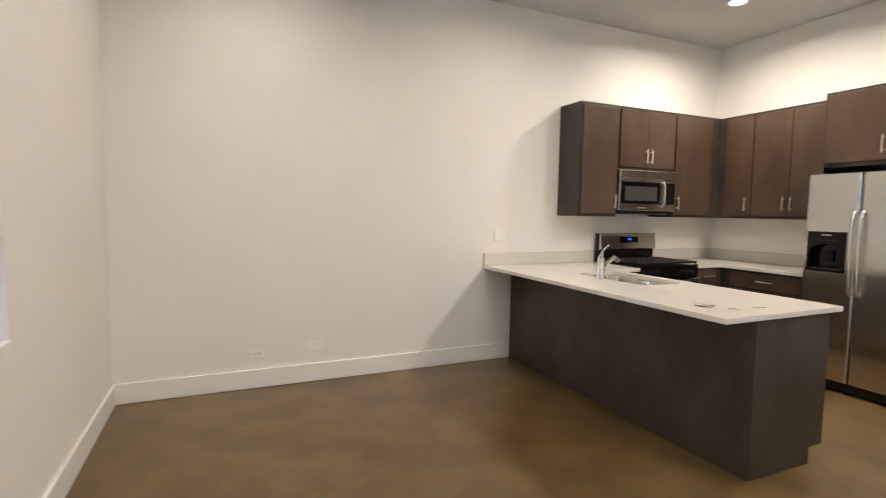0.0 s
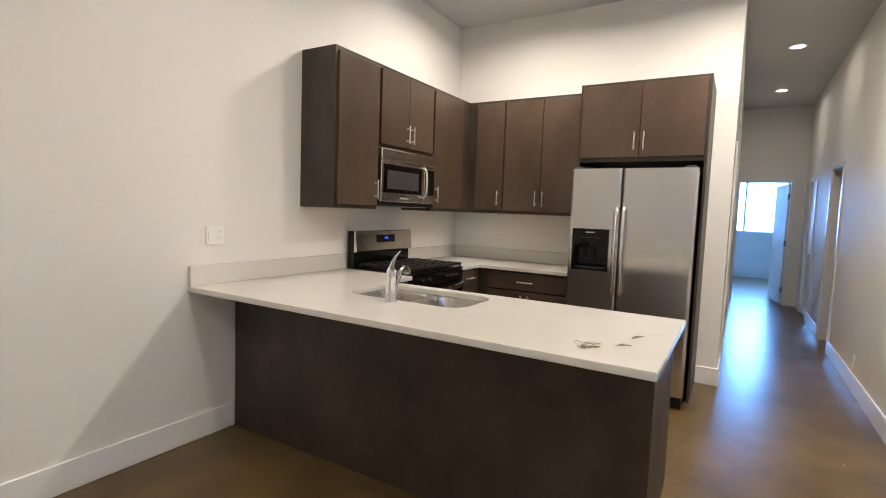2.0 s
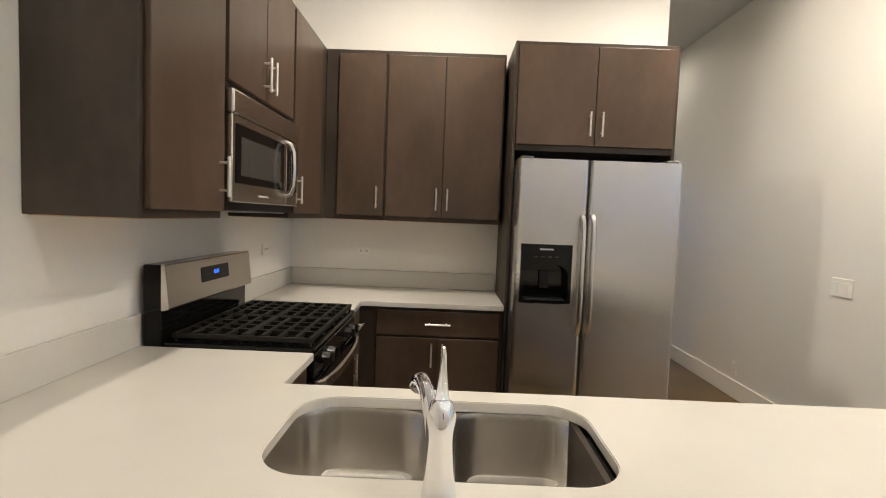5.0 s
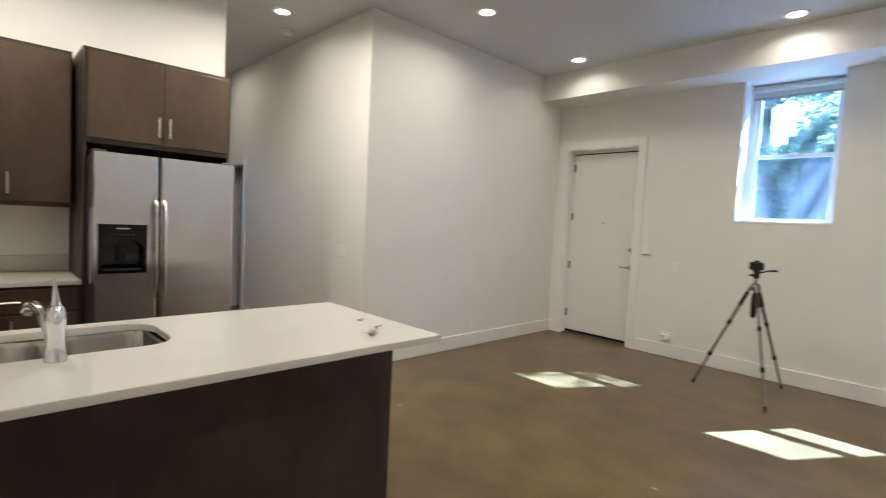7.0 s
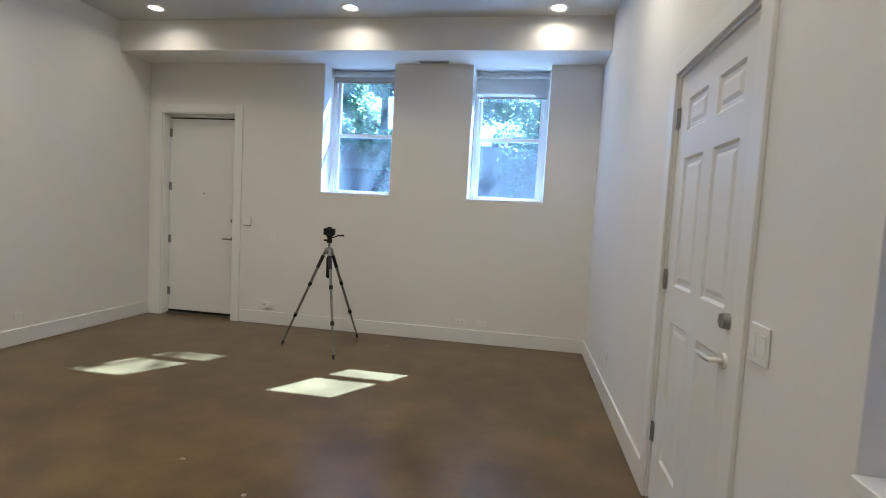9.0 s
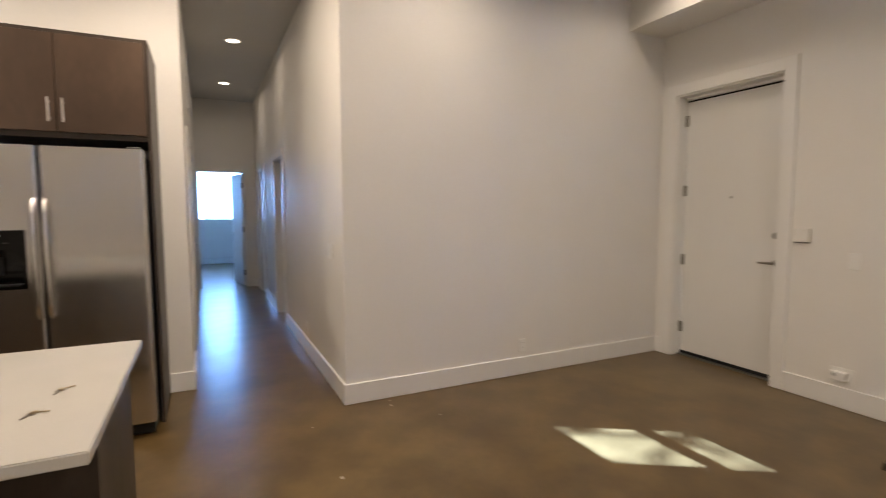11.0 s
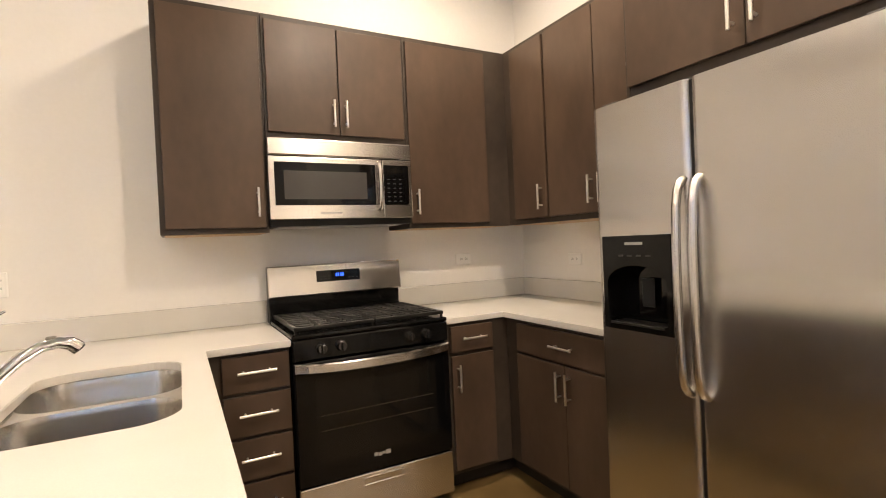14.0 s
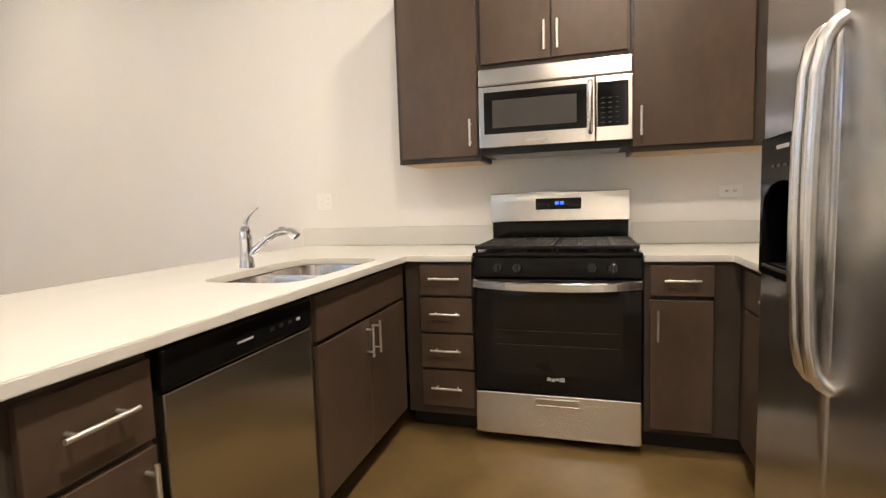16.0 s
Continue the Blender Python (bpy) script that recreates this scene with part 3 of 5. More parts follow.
# ---- windows ----
def sash(parent, name, x0, x1, y, z0, z1, bar, pane_mat):
    s = part(name, add_box(add_box(add_box(add_box(bmesh.new(), x0, y - 0.018, z0, x0 + bar, y + 0.018, z1, 0.002), x1 - bar, y - 0.018, z0, x1, y + 0.018, z1, 0.002),
             x0 + bar, y - 0.017, z0, x1 - bar, y + 0.017, z0 + bar, 0.002), x0 + bar, y - 0.017, z1 - bar, x1 - bar, y + 0.017, z1, 0.002), VINYL, parent)
    box("pane", x0 + bar - 0.004, y - 0.003, z0 + bar - 0.004, x1 - bar + 0.004, y + 0.003, z1 - bar + 0.004, pane_mat, s, bevel=0)
    return s


def south_window(name, x0, x1, rail):
    w = tagged(thing(name, ((x0 + x1) / 2, GLASS_Y, WIN_Z0), "white vinyl double-hung window deep in its reveal", "window"), kind="structure")
    f = bmesh.new()
    y0, y1 = GLASS_Y - 0.06, GLASS_Y + 0.05
    add_box(f, x0 + 0.001, y0, WIN_Z0 + 0.03, x0 + 0.045, y1, WIN_Z1 - 0.002, 0.003)
    add_box(f, x1 - 0.045, y0, WIN_Z0 + 0.03, x1 - 0.001, y1, WIN_Z1 - 0.002, 0.003)
    add_box(f, x0 + 0.045, y0, WIN_Z1 - 0.06, x1 - 0.045, y1, WIN_Z1 - 0.002, 0.003)
    part("window_frame", f, VINYL, w)
    box("window_sill", x0 + 0.002, y0, WIN_Z0 + 0.001, x1 - 0.002, YS - 0.002, WIN_Z0 + 0.03, TRIM, w, bevel=0.004)
    sash(w, "upper_sash", x0 + 0.046, x1 - 0.046, GLASS_Y - 0.022, rail - 0.015, WIN_Z1 - 0.061, 0.036, PANE)
    sash(w, "lower_sash", x0 + 0.046, x1 - 0.046, GLASS_Y + 0.018, WIN_Z0 + 0.031, rail + 0.022, 0.040, PANE)
    box("insect_screen", x0 + 0.05, GLASS_Y - 0.052, WIN_Z0 + 0.035, x1 - 0.05, GLASS_Y - 0.050, rail, MESH, w, "grey insect screen over the lower sash", bevel=0)
    tube("sash_lock", [((x0 + x1) / 2 - 0.03, GLASS_Y + 0.03, rail + 0.028), ((x0 + x1) / 2 + 0.03, GLASS_Y + 0.03, rail + 0.028)], 0.008, VINYL, w)


def roller_shade(x0, x1, bottom, label):
    s = thing("roller_shade", ((x0 + x1) / 2, GLASS_Y + 0.10, WIN_Z1 - 0.06), label, "window shade", "roller shades in the south windows")
    y = GLASS_Y + 0.09
    tube("roller", [(x0 + 0.02, y, WIN_Z1 - 0.055), (x1 - 0.02, y, WIN_Z1 - 0.055)], 0.026, SHADE, s, sides=16)
    box("fabric", x0 + 0.03, y - 0.027, bottom, x1 - 0.03, y - 0.024, WIN_Z1 - 0.055, SHADE, s, bevel=0)
    box("hem_bar", x0 + 0.03, y - 0.033, bottom - 0.022, x1 - 0.03, y - 0.019, bottom, MARK, s, "grey hem bar", bevel=0.003)
    for x in (x0 + 0.004, x1 - 0.02):
        box("bracket", x, y - 0.03, WIN_Z1 - 0.095, x + 0.014, y + 0.03, WIN_Z1 - 0.003, VINYL, s)


south_window("window_1", *WINDOWS[0], 2.265)
south_window("window_2", *WINDOWS[1], 2.265)
roller_shade(*WINDOWS[0], 2.885, "white roller shade rolled almost fully up")
roller_shade(*WINDOWS[1], 2.735, "white roller shade lowered a little")
# west window and bedroom window
w = tagged(thing("window_3", (XWO + 0.1, 2.2, WW[2]), "white vinyl window in the west wall", "window"), kind="structure")
f = bmesh.new()
for a, b, c, d in ((WW[0] + 0.001, WW[0] + 0.05, WW[2] + 0.03, WW[3] - 0.001), (WW[1] - 0.05, WW[1] - 0.001, WW[2] + 0.03, WW[3] - 0.001),
                   (WW[0] + 0.05, WW[1] - 0.05, WW[3] - 0.05, WW[3] - 0.001), (WW[0] + 0.05, WW[1] - 0.05, WW[2] + 0.03, WW[2] + 0.08), (WW[0] + 0.05, WW[1] - 0.05, 1.74, 1.79)):
    add_box(f, XWO + 0.05, a, c, XWO + 0.11, b, d, 0.002)
part("window_frame", f, VINYL, w)
box("pane", XWO + 0.078, WW[0] + 0.04, WW[2] + 0.06, XWO + 0.084, WW[1] - 0.04, WW[3] - 0.03, PANE, w, bevel=0)
box("window_sill", XWO + 0.05, WW[0] + 0.002, WW[2] + 0.001, XW + 0.012, WW[1] - 0.002, WW[2] + 0.03, TRIM, w, bevel=0.003)
w = tagged(thing("window_4", (15.38, 1.55, 1.12), "wide white bedroom window, blown out by daylight", "window"), kind="structure")
f = bmesh.new()
for a, b, c, d in ((0.651, 0.70, 1.121, 2.599), (2.40, 2.449, 1.121, 2.599), (0.70, 2.40, 1.121, 1.17), (0.70, 2.40, 2.55, 2.599), (1.52, 1.57, 1.17, 2.55)):
    add_box(f, 15.33, a, c, 15.38, b, d, 0.002)
part("window_frame", f, VINYL, w)


# ---- ceiling lights and plates ----
def can_light(px, py):
    t = thing("recessed_light", (px, py, ZC), "round white recessed ceiling light, lit", "ceiling light", "recessed ceiling lights")
    bm = bmesh.new()
    prof = ((0.066, -0.004), (0.070, -0.006), (0.090, -0.006), (0.096, -0.001))
    rings = [[bm.verts.new((px + r * math.cos(2 * math.pi * k / 28), py + r * math.sin(2 * math.pi * k / 28), ZC + z)) for k in range(28)] for r, z in prof]
    for a, b in zip(rings, rings[1:]):
        for k in range(28):
            bm.faces.new((a[k], a[(k + 1) % 28], b[(k + 1) % 28], b[k]))
    part("trim_ring", bm, TRIM, t, smooth=True)
    bm = bmesh.new()
    bm.faces.new([bm.verts.new((px + 0.067 * math.cos(2 * math.pi * k / 28), py + 0.067 * math.sin(2 * math.pi * k / 28), ZC - 0.004)) for k in range(28)])
    part("lens", bm, LENS, t, "glowing frosted lens")


for px, py in CAN_LIGHTS:
    can_light(px, py)


def wall_plate(name, centre, normal, w, h, kind, label):
    """A cover plate; kind: 'outlet', 'switch', 'both', 'double', 'blank'; normal is (+-1, 0) or (0, +-1)."""
    c = Vector(centre)
    n = Vector((*normal, 0))
    u = Vector((-n.y, n.x, 0))
    t = thing(name, c, label, "outlet" if "outlet" in name else "switch" if "switch" in name else "wall plate")
    rot = Matrix((u, Vector((0, 0, 1)), n)).transposed().to_4x4()
    m = Matrix.Translation(c) @ rot

    def piece(pname, a0, b0, a1, b1, d0, d1, mat, bevel=0.001, parent=t):
        return box(pname, a0, b0, d0, a1, b1, d1, mat, parent, bevel=bevel, m=m)
    piece("plate", -w / 2, -h / 2, w / 2, h / 2, 0.0005, 0.008, PLATE, 0.0025)
    flat = w > h * 1.2
    gangs = {'both': (-w / 4, w / 4), 'double': (-w / 4, w / 4)}.get(kind, (0,))
    for i, g in enumerate(gangs):
        what = {'both': ('switch', 'outlet')[i], 'double': 'switch'}.get(kind, kind)
        if what == 'switch':
            piece("rocker", g - 0.016, -0.033, g + 0.016, 0.033, 0.008, 0.0115, PLATE)
        elif what == 'outlet':
            a, b = (0.036, 0.017) if flat and kind == 'outlet' else (0.017, 0.036)
            f = piece("face", g - a, -b, g + a, b, 0.008, 0.0098, PLATE)
            for s in (-1, 1):
                if a > b:
                    piece("slot", g + s * 0.019 - 0.004, -0.008, g + s * 0.019 - 0.001, 0.008, 0.0098, 0.0102, SLOT, 0, f)
                    piece("slot", g + s * 0.019 + 0.006, -0.006, g + s * 0.019 + 0.009, 0.006, 0.0098, 0.0102, SLOT, 0, f)
                else:
                    piece("slot", g - 0.008, s * 0.019 - 0.002, g - 0.006, s * 0.019 + 0.008, 0.0098, 0.0102, SLOT, 0, f)
                    piece("slot", g + 0.006, s * 0.019 - 0.002, g + 0.008, s * 0.019 + 0.008, 0.0098, 0.0102, SLOT, 0, f)
    return t


wall_plate("outlet", (0.303, YN, 0.275), (0, -1), 0.114, 0.072, 'outlet', "white duplex outlet set sideways low on the wall")
wall_plate("outlet", (0.75, YN, 0.293), (0, -1), 0.125, 0.075, 'blank', "white cable plate low on the wall")
wall_plate("outlet_switch_plate", (2.484, YN, 1.205), (0, -1), 0.116, 0.112, 'both', "white switch and outlet plate above the counter")
wall_plate("outlet", (4.885, YN, 1.19), (0, -1), 0.114, 0.070, 'outlet', "white outlet above the backsplash beside the stove")
wall_plate("outlet", (XE, 3.80, 1.166), (-1, 0), 0.114, 0.070, 'outlet', "white outlet above the backsplash by the fridge")
wall_plate("outlet", (XC, -0.79, 0.25), (-1, 0), 0.070, 0.110, 'outlet', "white duplex outlet above the baseboard")
wall_plate("outlet", (0.68, YS, 0.228), (0, 1), 0.114, 0.070, 'outlet', "white outlet under the windows")
wall_plate("outlet", (0.447, YS, 0.222), (0, 1), 0.114, 0.070, 'blank', "white cable plate under the windows")
wall_plate("light_switch", (2.922, YS, 1.04), (0, 1), 0.072, 0.115, 'switch', "white light switch beside the entry door")
wall_plate("light_switch", (4.94, YHS, 1.085), (0, 1), 0.17, 0.115, 'double', "white double light switch at the hall corner")
wall_plate("outlet", (6.0, YHS, 0.25), (0, 1), 0.070, 0.112, 'outlet', "white hall outlet above the baseboard")
wall_plate("outlet", (XW, -1.0, 0.35), (1, 0), 0.070, 0.112, 'outlet', "white outlet low on the west wall")
wall_plate("light_switch", (XW, 1.434, 1.07), (1, 0), 0.116, 0.116, 'double', "white double light switch beside the panel door")
t = thing("intercom", (3.255, YS, 1.205), "white wall intercom box beside the entry door", "intercom")
box("housing", 3.205, YS + 0.0005, 1.155, 3.305, YS + 0.024, 1.255, PLATE, t, bevel=0.004, seg=2)
box("lower_lip", 3.208, YS + 0.002, 1.148, 3.302, YS + 0.02, 1.154, SLOT, t)
t = thing("plug_in_box", (2.955, YS, 0.228), "small white plug-in device in an outlet", "plug")
box("plate", 2.885, YS + 0.0005, 0.172, 3.025, YS + 0.006, 0.286, PLATE, t, bevel=0.002)
box("body", 2.92, YS + 0.006, 0.20, 3.01, YS + 0.05, 0.262, PLATE, t, bevel=0.006, seg=2)
tube("light", [(2.985, YS + 0.05, 0.24), (2.985, YS + 0.053, 0.24)], 0.012, MARK, t)
t = thing("thermostat", (7.53, YHN, 1.5), "white hall thermostat on the wall", "thermostat")
box("housing", 7.47, YHN - 0.03, 1.44, 7.59, YHN - 0.0005, 1.56, PLATE, t, bevel=0.006, seg=2)
box("display", 7.50, YHN - 0.032, 1.50, 7.56, YHN - 0.0301, 1.54, MARK, t)
t = thing("smoke_detector", (5.75, 0.98, ZC), "round white ceiling smoke detector", "smoke detector")
tube("base", [(5.75, 0.98, ZC - 0.001), (5.75, 0.98, ZC - 0.02)], [0.068, 0.066], PLATE, t, sides=24)
tube("dome", [(5.75, 0.98, ZC - 0.02), (5.75, 0.98, ZC - 0.036), (5.75, 0.98, ZC - 0.042)], [0.056, 0.050, 0.03], PLATE, t, sides=24)


def grille(name, x0, y0, z0, x1, y1, z1, axis, n, label):
    """A frame with slats; the thin direction is along axis."""
    t = thing(name, ((x0 + x1) / 2, (y0 + y1) / 2, (z0 + z1) / 2), label, "vent")
    bm = bmesh.new()
    if axis == 'z':
        for a in ((x0, y0, x1, y0 + 0.014), (x0, y1 - 0.014, x1, y1), (x0, y0 + 0.014, x0 + 0.014, y1 - 0.014), (x1 - 0.014, y0 + 0.014, x1, y1 - 0.014)):
            add_box(bm, a[0], a[1], z0, a[2], a[3], z1, 0.001)
        part("frame", bm, TRIM, t)
        box("backing", x0 + 0.014, y0 + 0.014, z1 - 0.002, x1 - 0.014, y1 - 0.014, z1, SLOT, t)
        for k in range(n):
            x = x0 + 0.02 + (x1 - x0 - 0.04) * (k + 0.5) / n
            box("slat", x - 0.004, y0 + 0.014, z0 + 0.001, x - 0.001, y1 - 0.014, z1 - 0.002, TRIM, t, bevel=0)
    else:
        for a in ((x0, z0, x1, z0 + 0.02), (x0, z1 - 0.02, x1, z1), (x0, z0 + 0.02, x0 + 0.02, z1 - 0.02), (x1 - 0.02, z0 + 0.02, x1, z1 - 0.02)):
            add_box(bm, a[0], y0, a[1], a[2], y1, a[3], 0.001)
        part("frame", bm, TRIM, t)
        box("backing", x0 + 0.02, y1 - 0.002, z0 + 0.02, x1 - 0.02, y1, z1 - 0.02, SLOT, t)
        for k in range(n):
            z = z0 + 0.025 + (z1 - z0 - 0.05) * (k + 0.5) / n
            box("slat", x0 + 0.02, y0 + 0.001, z - 0.004, x1 - 0.02, y1 - 0.002, z - 0.001, TRIM, t, bevel=0)


grille("ceiling_vent", 0.93, -2.36, ZSOF - 0.008, 1.27, -2.23, ZSOF - 0.0005, 'z', 12, "slatted air vent in the underside of the soffit")
grille("return_vent", 7.30, YHN - 0.012, 2.52, 7.75, YHN - 0.0005, 2.86, 'y', 14, "white slatted return vent high on the hall wall")


# ---- kitchen cabinets ----
def pull(parent, p0, p1, out):
    """A bar pull from p0 to p1 on two posts; out is the way off the face."""
    p0, p1, out = Vector(p0), Vector(p1), Vector(out)
    d = (p1 - p0).normalized()
    bm = bmesh.new()
    add_tube(bm, [p0 + out * 0.032, p1 + out * 0.032], 0.0058, 10)
    L = (p1 - p0).length
    for s in (0.16, 0.84):
        q = p0 + d * (L * s)
        add_tube(bm, [q + out * 0.0005, q + out * 0.031], 0.0048, 8)
    return part("handle", bm, NICKEL, parent, "brushed nickel bar pull", smooth=True)


def front(parent, name, axis, face, out, u0, u1, z0, z1, th=0.019, mat=WOOD):
    """A slab door or drawer front on the plane face; out is +-1."""
    a, b = face, face + out * th
    if axis == 'x':
        return box(name, a, u0, z0, b, u1, z1, mat, parent, bevel=0.0025, seg=2)
    return box(name, u0, a, z0, u1, b, z1, mat, parent, bevel=0.0025, seg=2)


def upper_north(name, x0, x1, z0, z1, doors, label, fill=None):
    """Wall cabinet on the north wall; doors: (x0, x1, handle x)."""
    yf = YN - 0.312
    t = thing(name, ((x0 + x1) / 2, YN - 0.15, z0), label, "cabinet", "upper kitchen cabinets")
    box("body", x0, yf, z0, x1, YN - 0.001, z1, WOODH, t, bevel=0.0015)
    box("underside", x0 + 0.016, yf + 0.02, z0 - 0.003, x1 - 0.016, YN - 0.004, z0 - 0.0005, MAPLE, t, "pale maple underside", bevel=0)
    for a, b, hx in doors:
        d = front(t, "door", 'y', yf - 0.0005, -1, a, b, z0 + 0.025, z1 - 0.03)
        if hx is not None:
            hz = z0 + 0.075 if z1 - z0 > 0.8 else z0 + 0.06
            pull(d, (hx, yf - 0.0195, hz), (hx, yf - 0.0195, hz + 0.14), (0, -1, 0))
    return t


ZU0, ZU1 = 1.393, 2.466
upper_north("upper_cabinet", 3.147, 3.614, ZU0, ZU1, [(3.170, 3.600, 3.565)], "tall dark-stained wooden wall cabinet beside the microwave")
upper_north("upper_cabinet", 3.616, 4.364, 1.862, ZU1, [(3.628, 3.984, 3.955), (3.990, 4.350, 4.020)], "short dark-stained two-door cabinet above the microwave")
upper_north("upper_cabinet", 4.366, 5.075, ZU0, ZU1, [(4.378, 4.895, 4.412)], "dark-stained wooden corner wall cabinet")


def upper_east(y0, y1, doors, label):
    xf = XE - 0.335
    t = thing("upper_cabinet", (XE - 0.16, (y0 + y1) / 2, ZU0), label, "cabinet", "upper kitchen cabinets")
    box("body", xf, y0, ZU0, XE - 0.001, y1, ZU1, WOODH, t, bevel=0.0015)
    box("underside", xf + 0.02, y0 + 0.016, ZU0 - 0.003, XE - 0.004, y1 - 0.016, ZU0 - 0.0005, MAPLE, t, "pale maple underside", bevel=0)
    for a, b, hy in doors:
        d = front(t, "door", 'x', xf - 0.0005, -1, a, b, ZU0 + 0.028, ZU1 - 0.028)
        pull(d, (xf - 0.0195, hy, ZU0 + 0.075), (xf - 0.0195, hy, ZU0 + 0.215), (-1, 0, 0))


upper_east(3.624, 4.010, [(3.632, 3.925, 3.668)], "narrow dark-stained wooden wall cabinet in the corner")
upper_east(2.872, 3.622, [(2.884, 3.246, 3.215), (3.252, 3.612, 3.285)], "dark-stained two-door wall cabinet beside the fridge")


def fridge_surround():
    t = thing("fridge_cabinet", (5.1, 2.37, 1.83), "deep dark-stained two-door cabinet above the fridge", "cabinet", "upper kitchen cabinets")
    xf, y0, y1 = 4.800, 1.893, 2.846
    box("body", xf, y0 + 0.019, 1.838, XE - 0.001, y1 - 0.019, 2.466, WOODH, t)
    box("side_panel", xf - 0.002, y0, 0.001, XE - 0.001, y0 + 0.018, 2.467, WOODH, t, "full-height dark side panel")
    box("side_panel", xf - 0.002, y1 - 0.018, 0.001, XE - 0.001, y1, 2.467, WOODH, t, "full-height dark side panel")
    mid = (y0 + y1) / 2
    for a, b, hy in ((y0 + 0.022, mid - 0.002, mid - 0.035), (mid + 0.002, y1 - 0.022, mid + 0.035)):
        d = front(t, "door", 'x', xf - 0.0025, -1, a, b, 1.872, 2.440)
        pull(d, (xf - 0.0215, hy, 1.925), (xf - 0.0215, hy, 2.065), (-1, 0, 0))


fridge_surround()

CT0, CT1 = 0.885, 0.915
XPF = 3.245                                        # peninsula front on the kitchen side
YNF = 3.712                                        # north base fronts
XEF = 4.790                                        # east base fronts


def base_unit(name, x0, y0, x1, y1, label, kick):
    t = thing(name, ((x0 + x1) / 2, (y0 + y1) / 2, 0), label, "cabinet", "base kitchen cabinets")
    box("body", x0, y0, 0.10, x1, y1, CT0 - 0.001, WOODH, t)
    box("toe_kick", *kick[:2], 0.001, *kick[2:], 0.099, KICK, t, "black recessed toe kick", bevel=0)
    return t


# peninsula: drawer unit, dishwasher bay, sink base
t = base_unit("base_cabinet", 2.640, 1.905, XPF, 2.185, "dark-stained drawer and door unit at the peninsula's end", (2.640, 1.906, 3.15, 2.184))
d = front(t, "drawer", 'x', XPF + 0.0005, 1, 1.918, 2.178, 0.685, 0.860)
pull(d, (XPF + 0.0195, 1.968, 0.780), (XPF + 0.0195, 2.118, 0.780), (1, 0, 0))
d = front(t, "door", 'x', XPF + 0.0005, 1, 1.918, 2.178, 0.125, 0.670)
pull(d, (XPF + 0.0195, 2.145, 0.505), (XPF + 0.0195, 2.145, 0.645), (1, 0, 0))
t = thing("base_cabinet", (2.95, 3.25, 0), "dark-stained two-door sink cabinet under the counter", "cabinet", "base kitchen cabinets")
box("body", XPF - 0.018, 2.828, 0.10, XPF, 3.735, CT0 - 0.001, WOODH, t)
box("side_panel", 2.640, 2.828, 0.001, XPF - 0.019, 2.846, CT0 - 0.001, WOODH, t)
box("toe_kick", 3.13, 2.847, 0.001, 3.15, 3.735, 0.099, KICK, t, bevel=0)
front(t, "false_front", 'x', XPF + 0.0005, 1, 2.848, 3.680, 0.705, 0.868)
for a, b, hy in ((2.848, 3.266, 3.234), (3.271, 3.680, 3.306)):
    d = front(t, "door", 'x', XPF + 0.0005, 1, a, b, 0.125, 0.690)
    pull(d, (XPF + 0.0195, hy, 0.535), (XPF + 0.0195, hy, 0.675), (1, 0, 0))
# back and end panels of the peninsula
t = thing("peninsula_panel", (2.627, 3.1, 0), "dark-stained back and end panels of the peninsula", "panel")
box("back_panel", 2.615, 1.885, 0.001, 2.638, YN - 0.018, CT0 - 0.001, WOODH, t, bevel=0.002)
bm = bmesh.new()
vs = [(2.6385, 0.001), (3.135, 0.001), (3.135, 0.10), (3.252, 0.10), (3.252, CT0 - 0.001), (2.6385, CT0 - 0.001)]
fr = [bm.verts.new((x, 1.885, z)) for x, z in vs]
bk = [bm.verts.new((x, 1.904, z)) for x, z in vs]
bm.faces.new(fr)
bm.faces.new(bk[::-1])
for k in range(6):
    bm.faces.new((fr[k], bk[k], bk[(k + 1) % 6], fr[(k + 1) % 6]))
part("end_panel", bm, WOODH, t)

# north run left of the range: four drawers
t = base_unit("base_cabinet", 3.268, YNF, 3.622, YN - 0.002, "narrow dark-stained stack of four drawers", (3.268, YNF + 0.08, 3.622, YN - 0.01))
for z0, z1 in ((0.715, 0.868), (0.530, 0.700), (0.345, 0.515), (0.145, 0.330)):
    d = front(t, "drawer", 'y', YNF - 0.0005, -1, 3.348, 3.618, z0, z1)
    zz = (z0 + z1) / 2 + 0.01
    pull(d, (3.405, YNF - 0.0195, zz), (3.560, YNF - 0.0195, zz), (0, -1, 0))
# north run right of the range
t = base_unit("base_cabinet", 4.402, YNF, 4.788, YN - 0.002, "narrow dark-stained cabinet beside the range", (4.402, YNF + 0.08, 4.86, YN - 0.01))
d = front(t, "drawer", 'y', YNF - 0.0005, -1, 4.425, 4.680, 0.735, 0.868)
pull(d, (4.480, YNF - 0.0195, 0.805), (4.625, YNF - 0.0195, 0.805), (0, -1, 0))
d = front(t, "door", 'y', YNF - 0.0005, -1, 4.425, 4.680, 0.125, 0.715)
pull(d, (4.455, YNF - 0.0195, 0.535), (4.455, YNF - 0.0195, 0.675), (0, -1, 0))
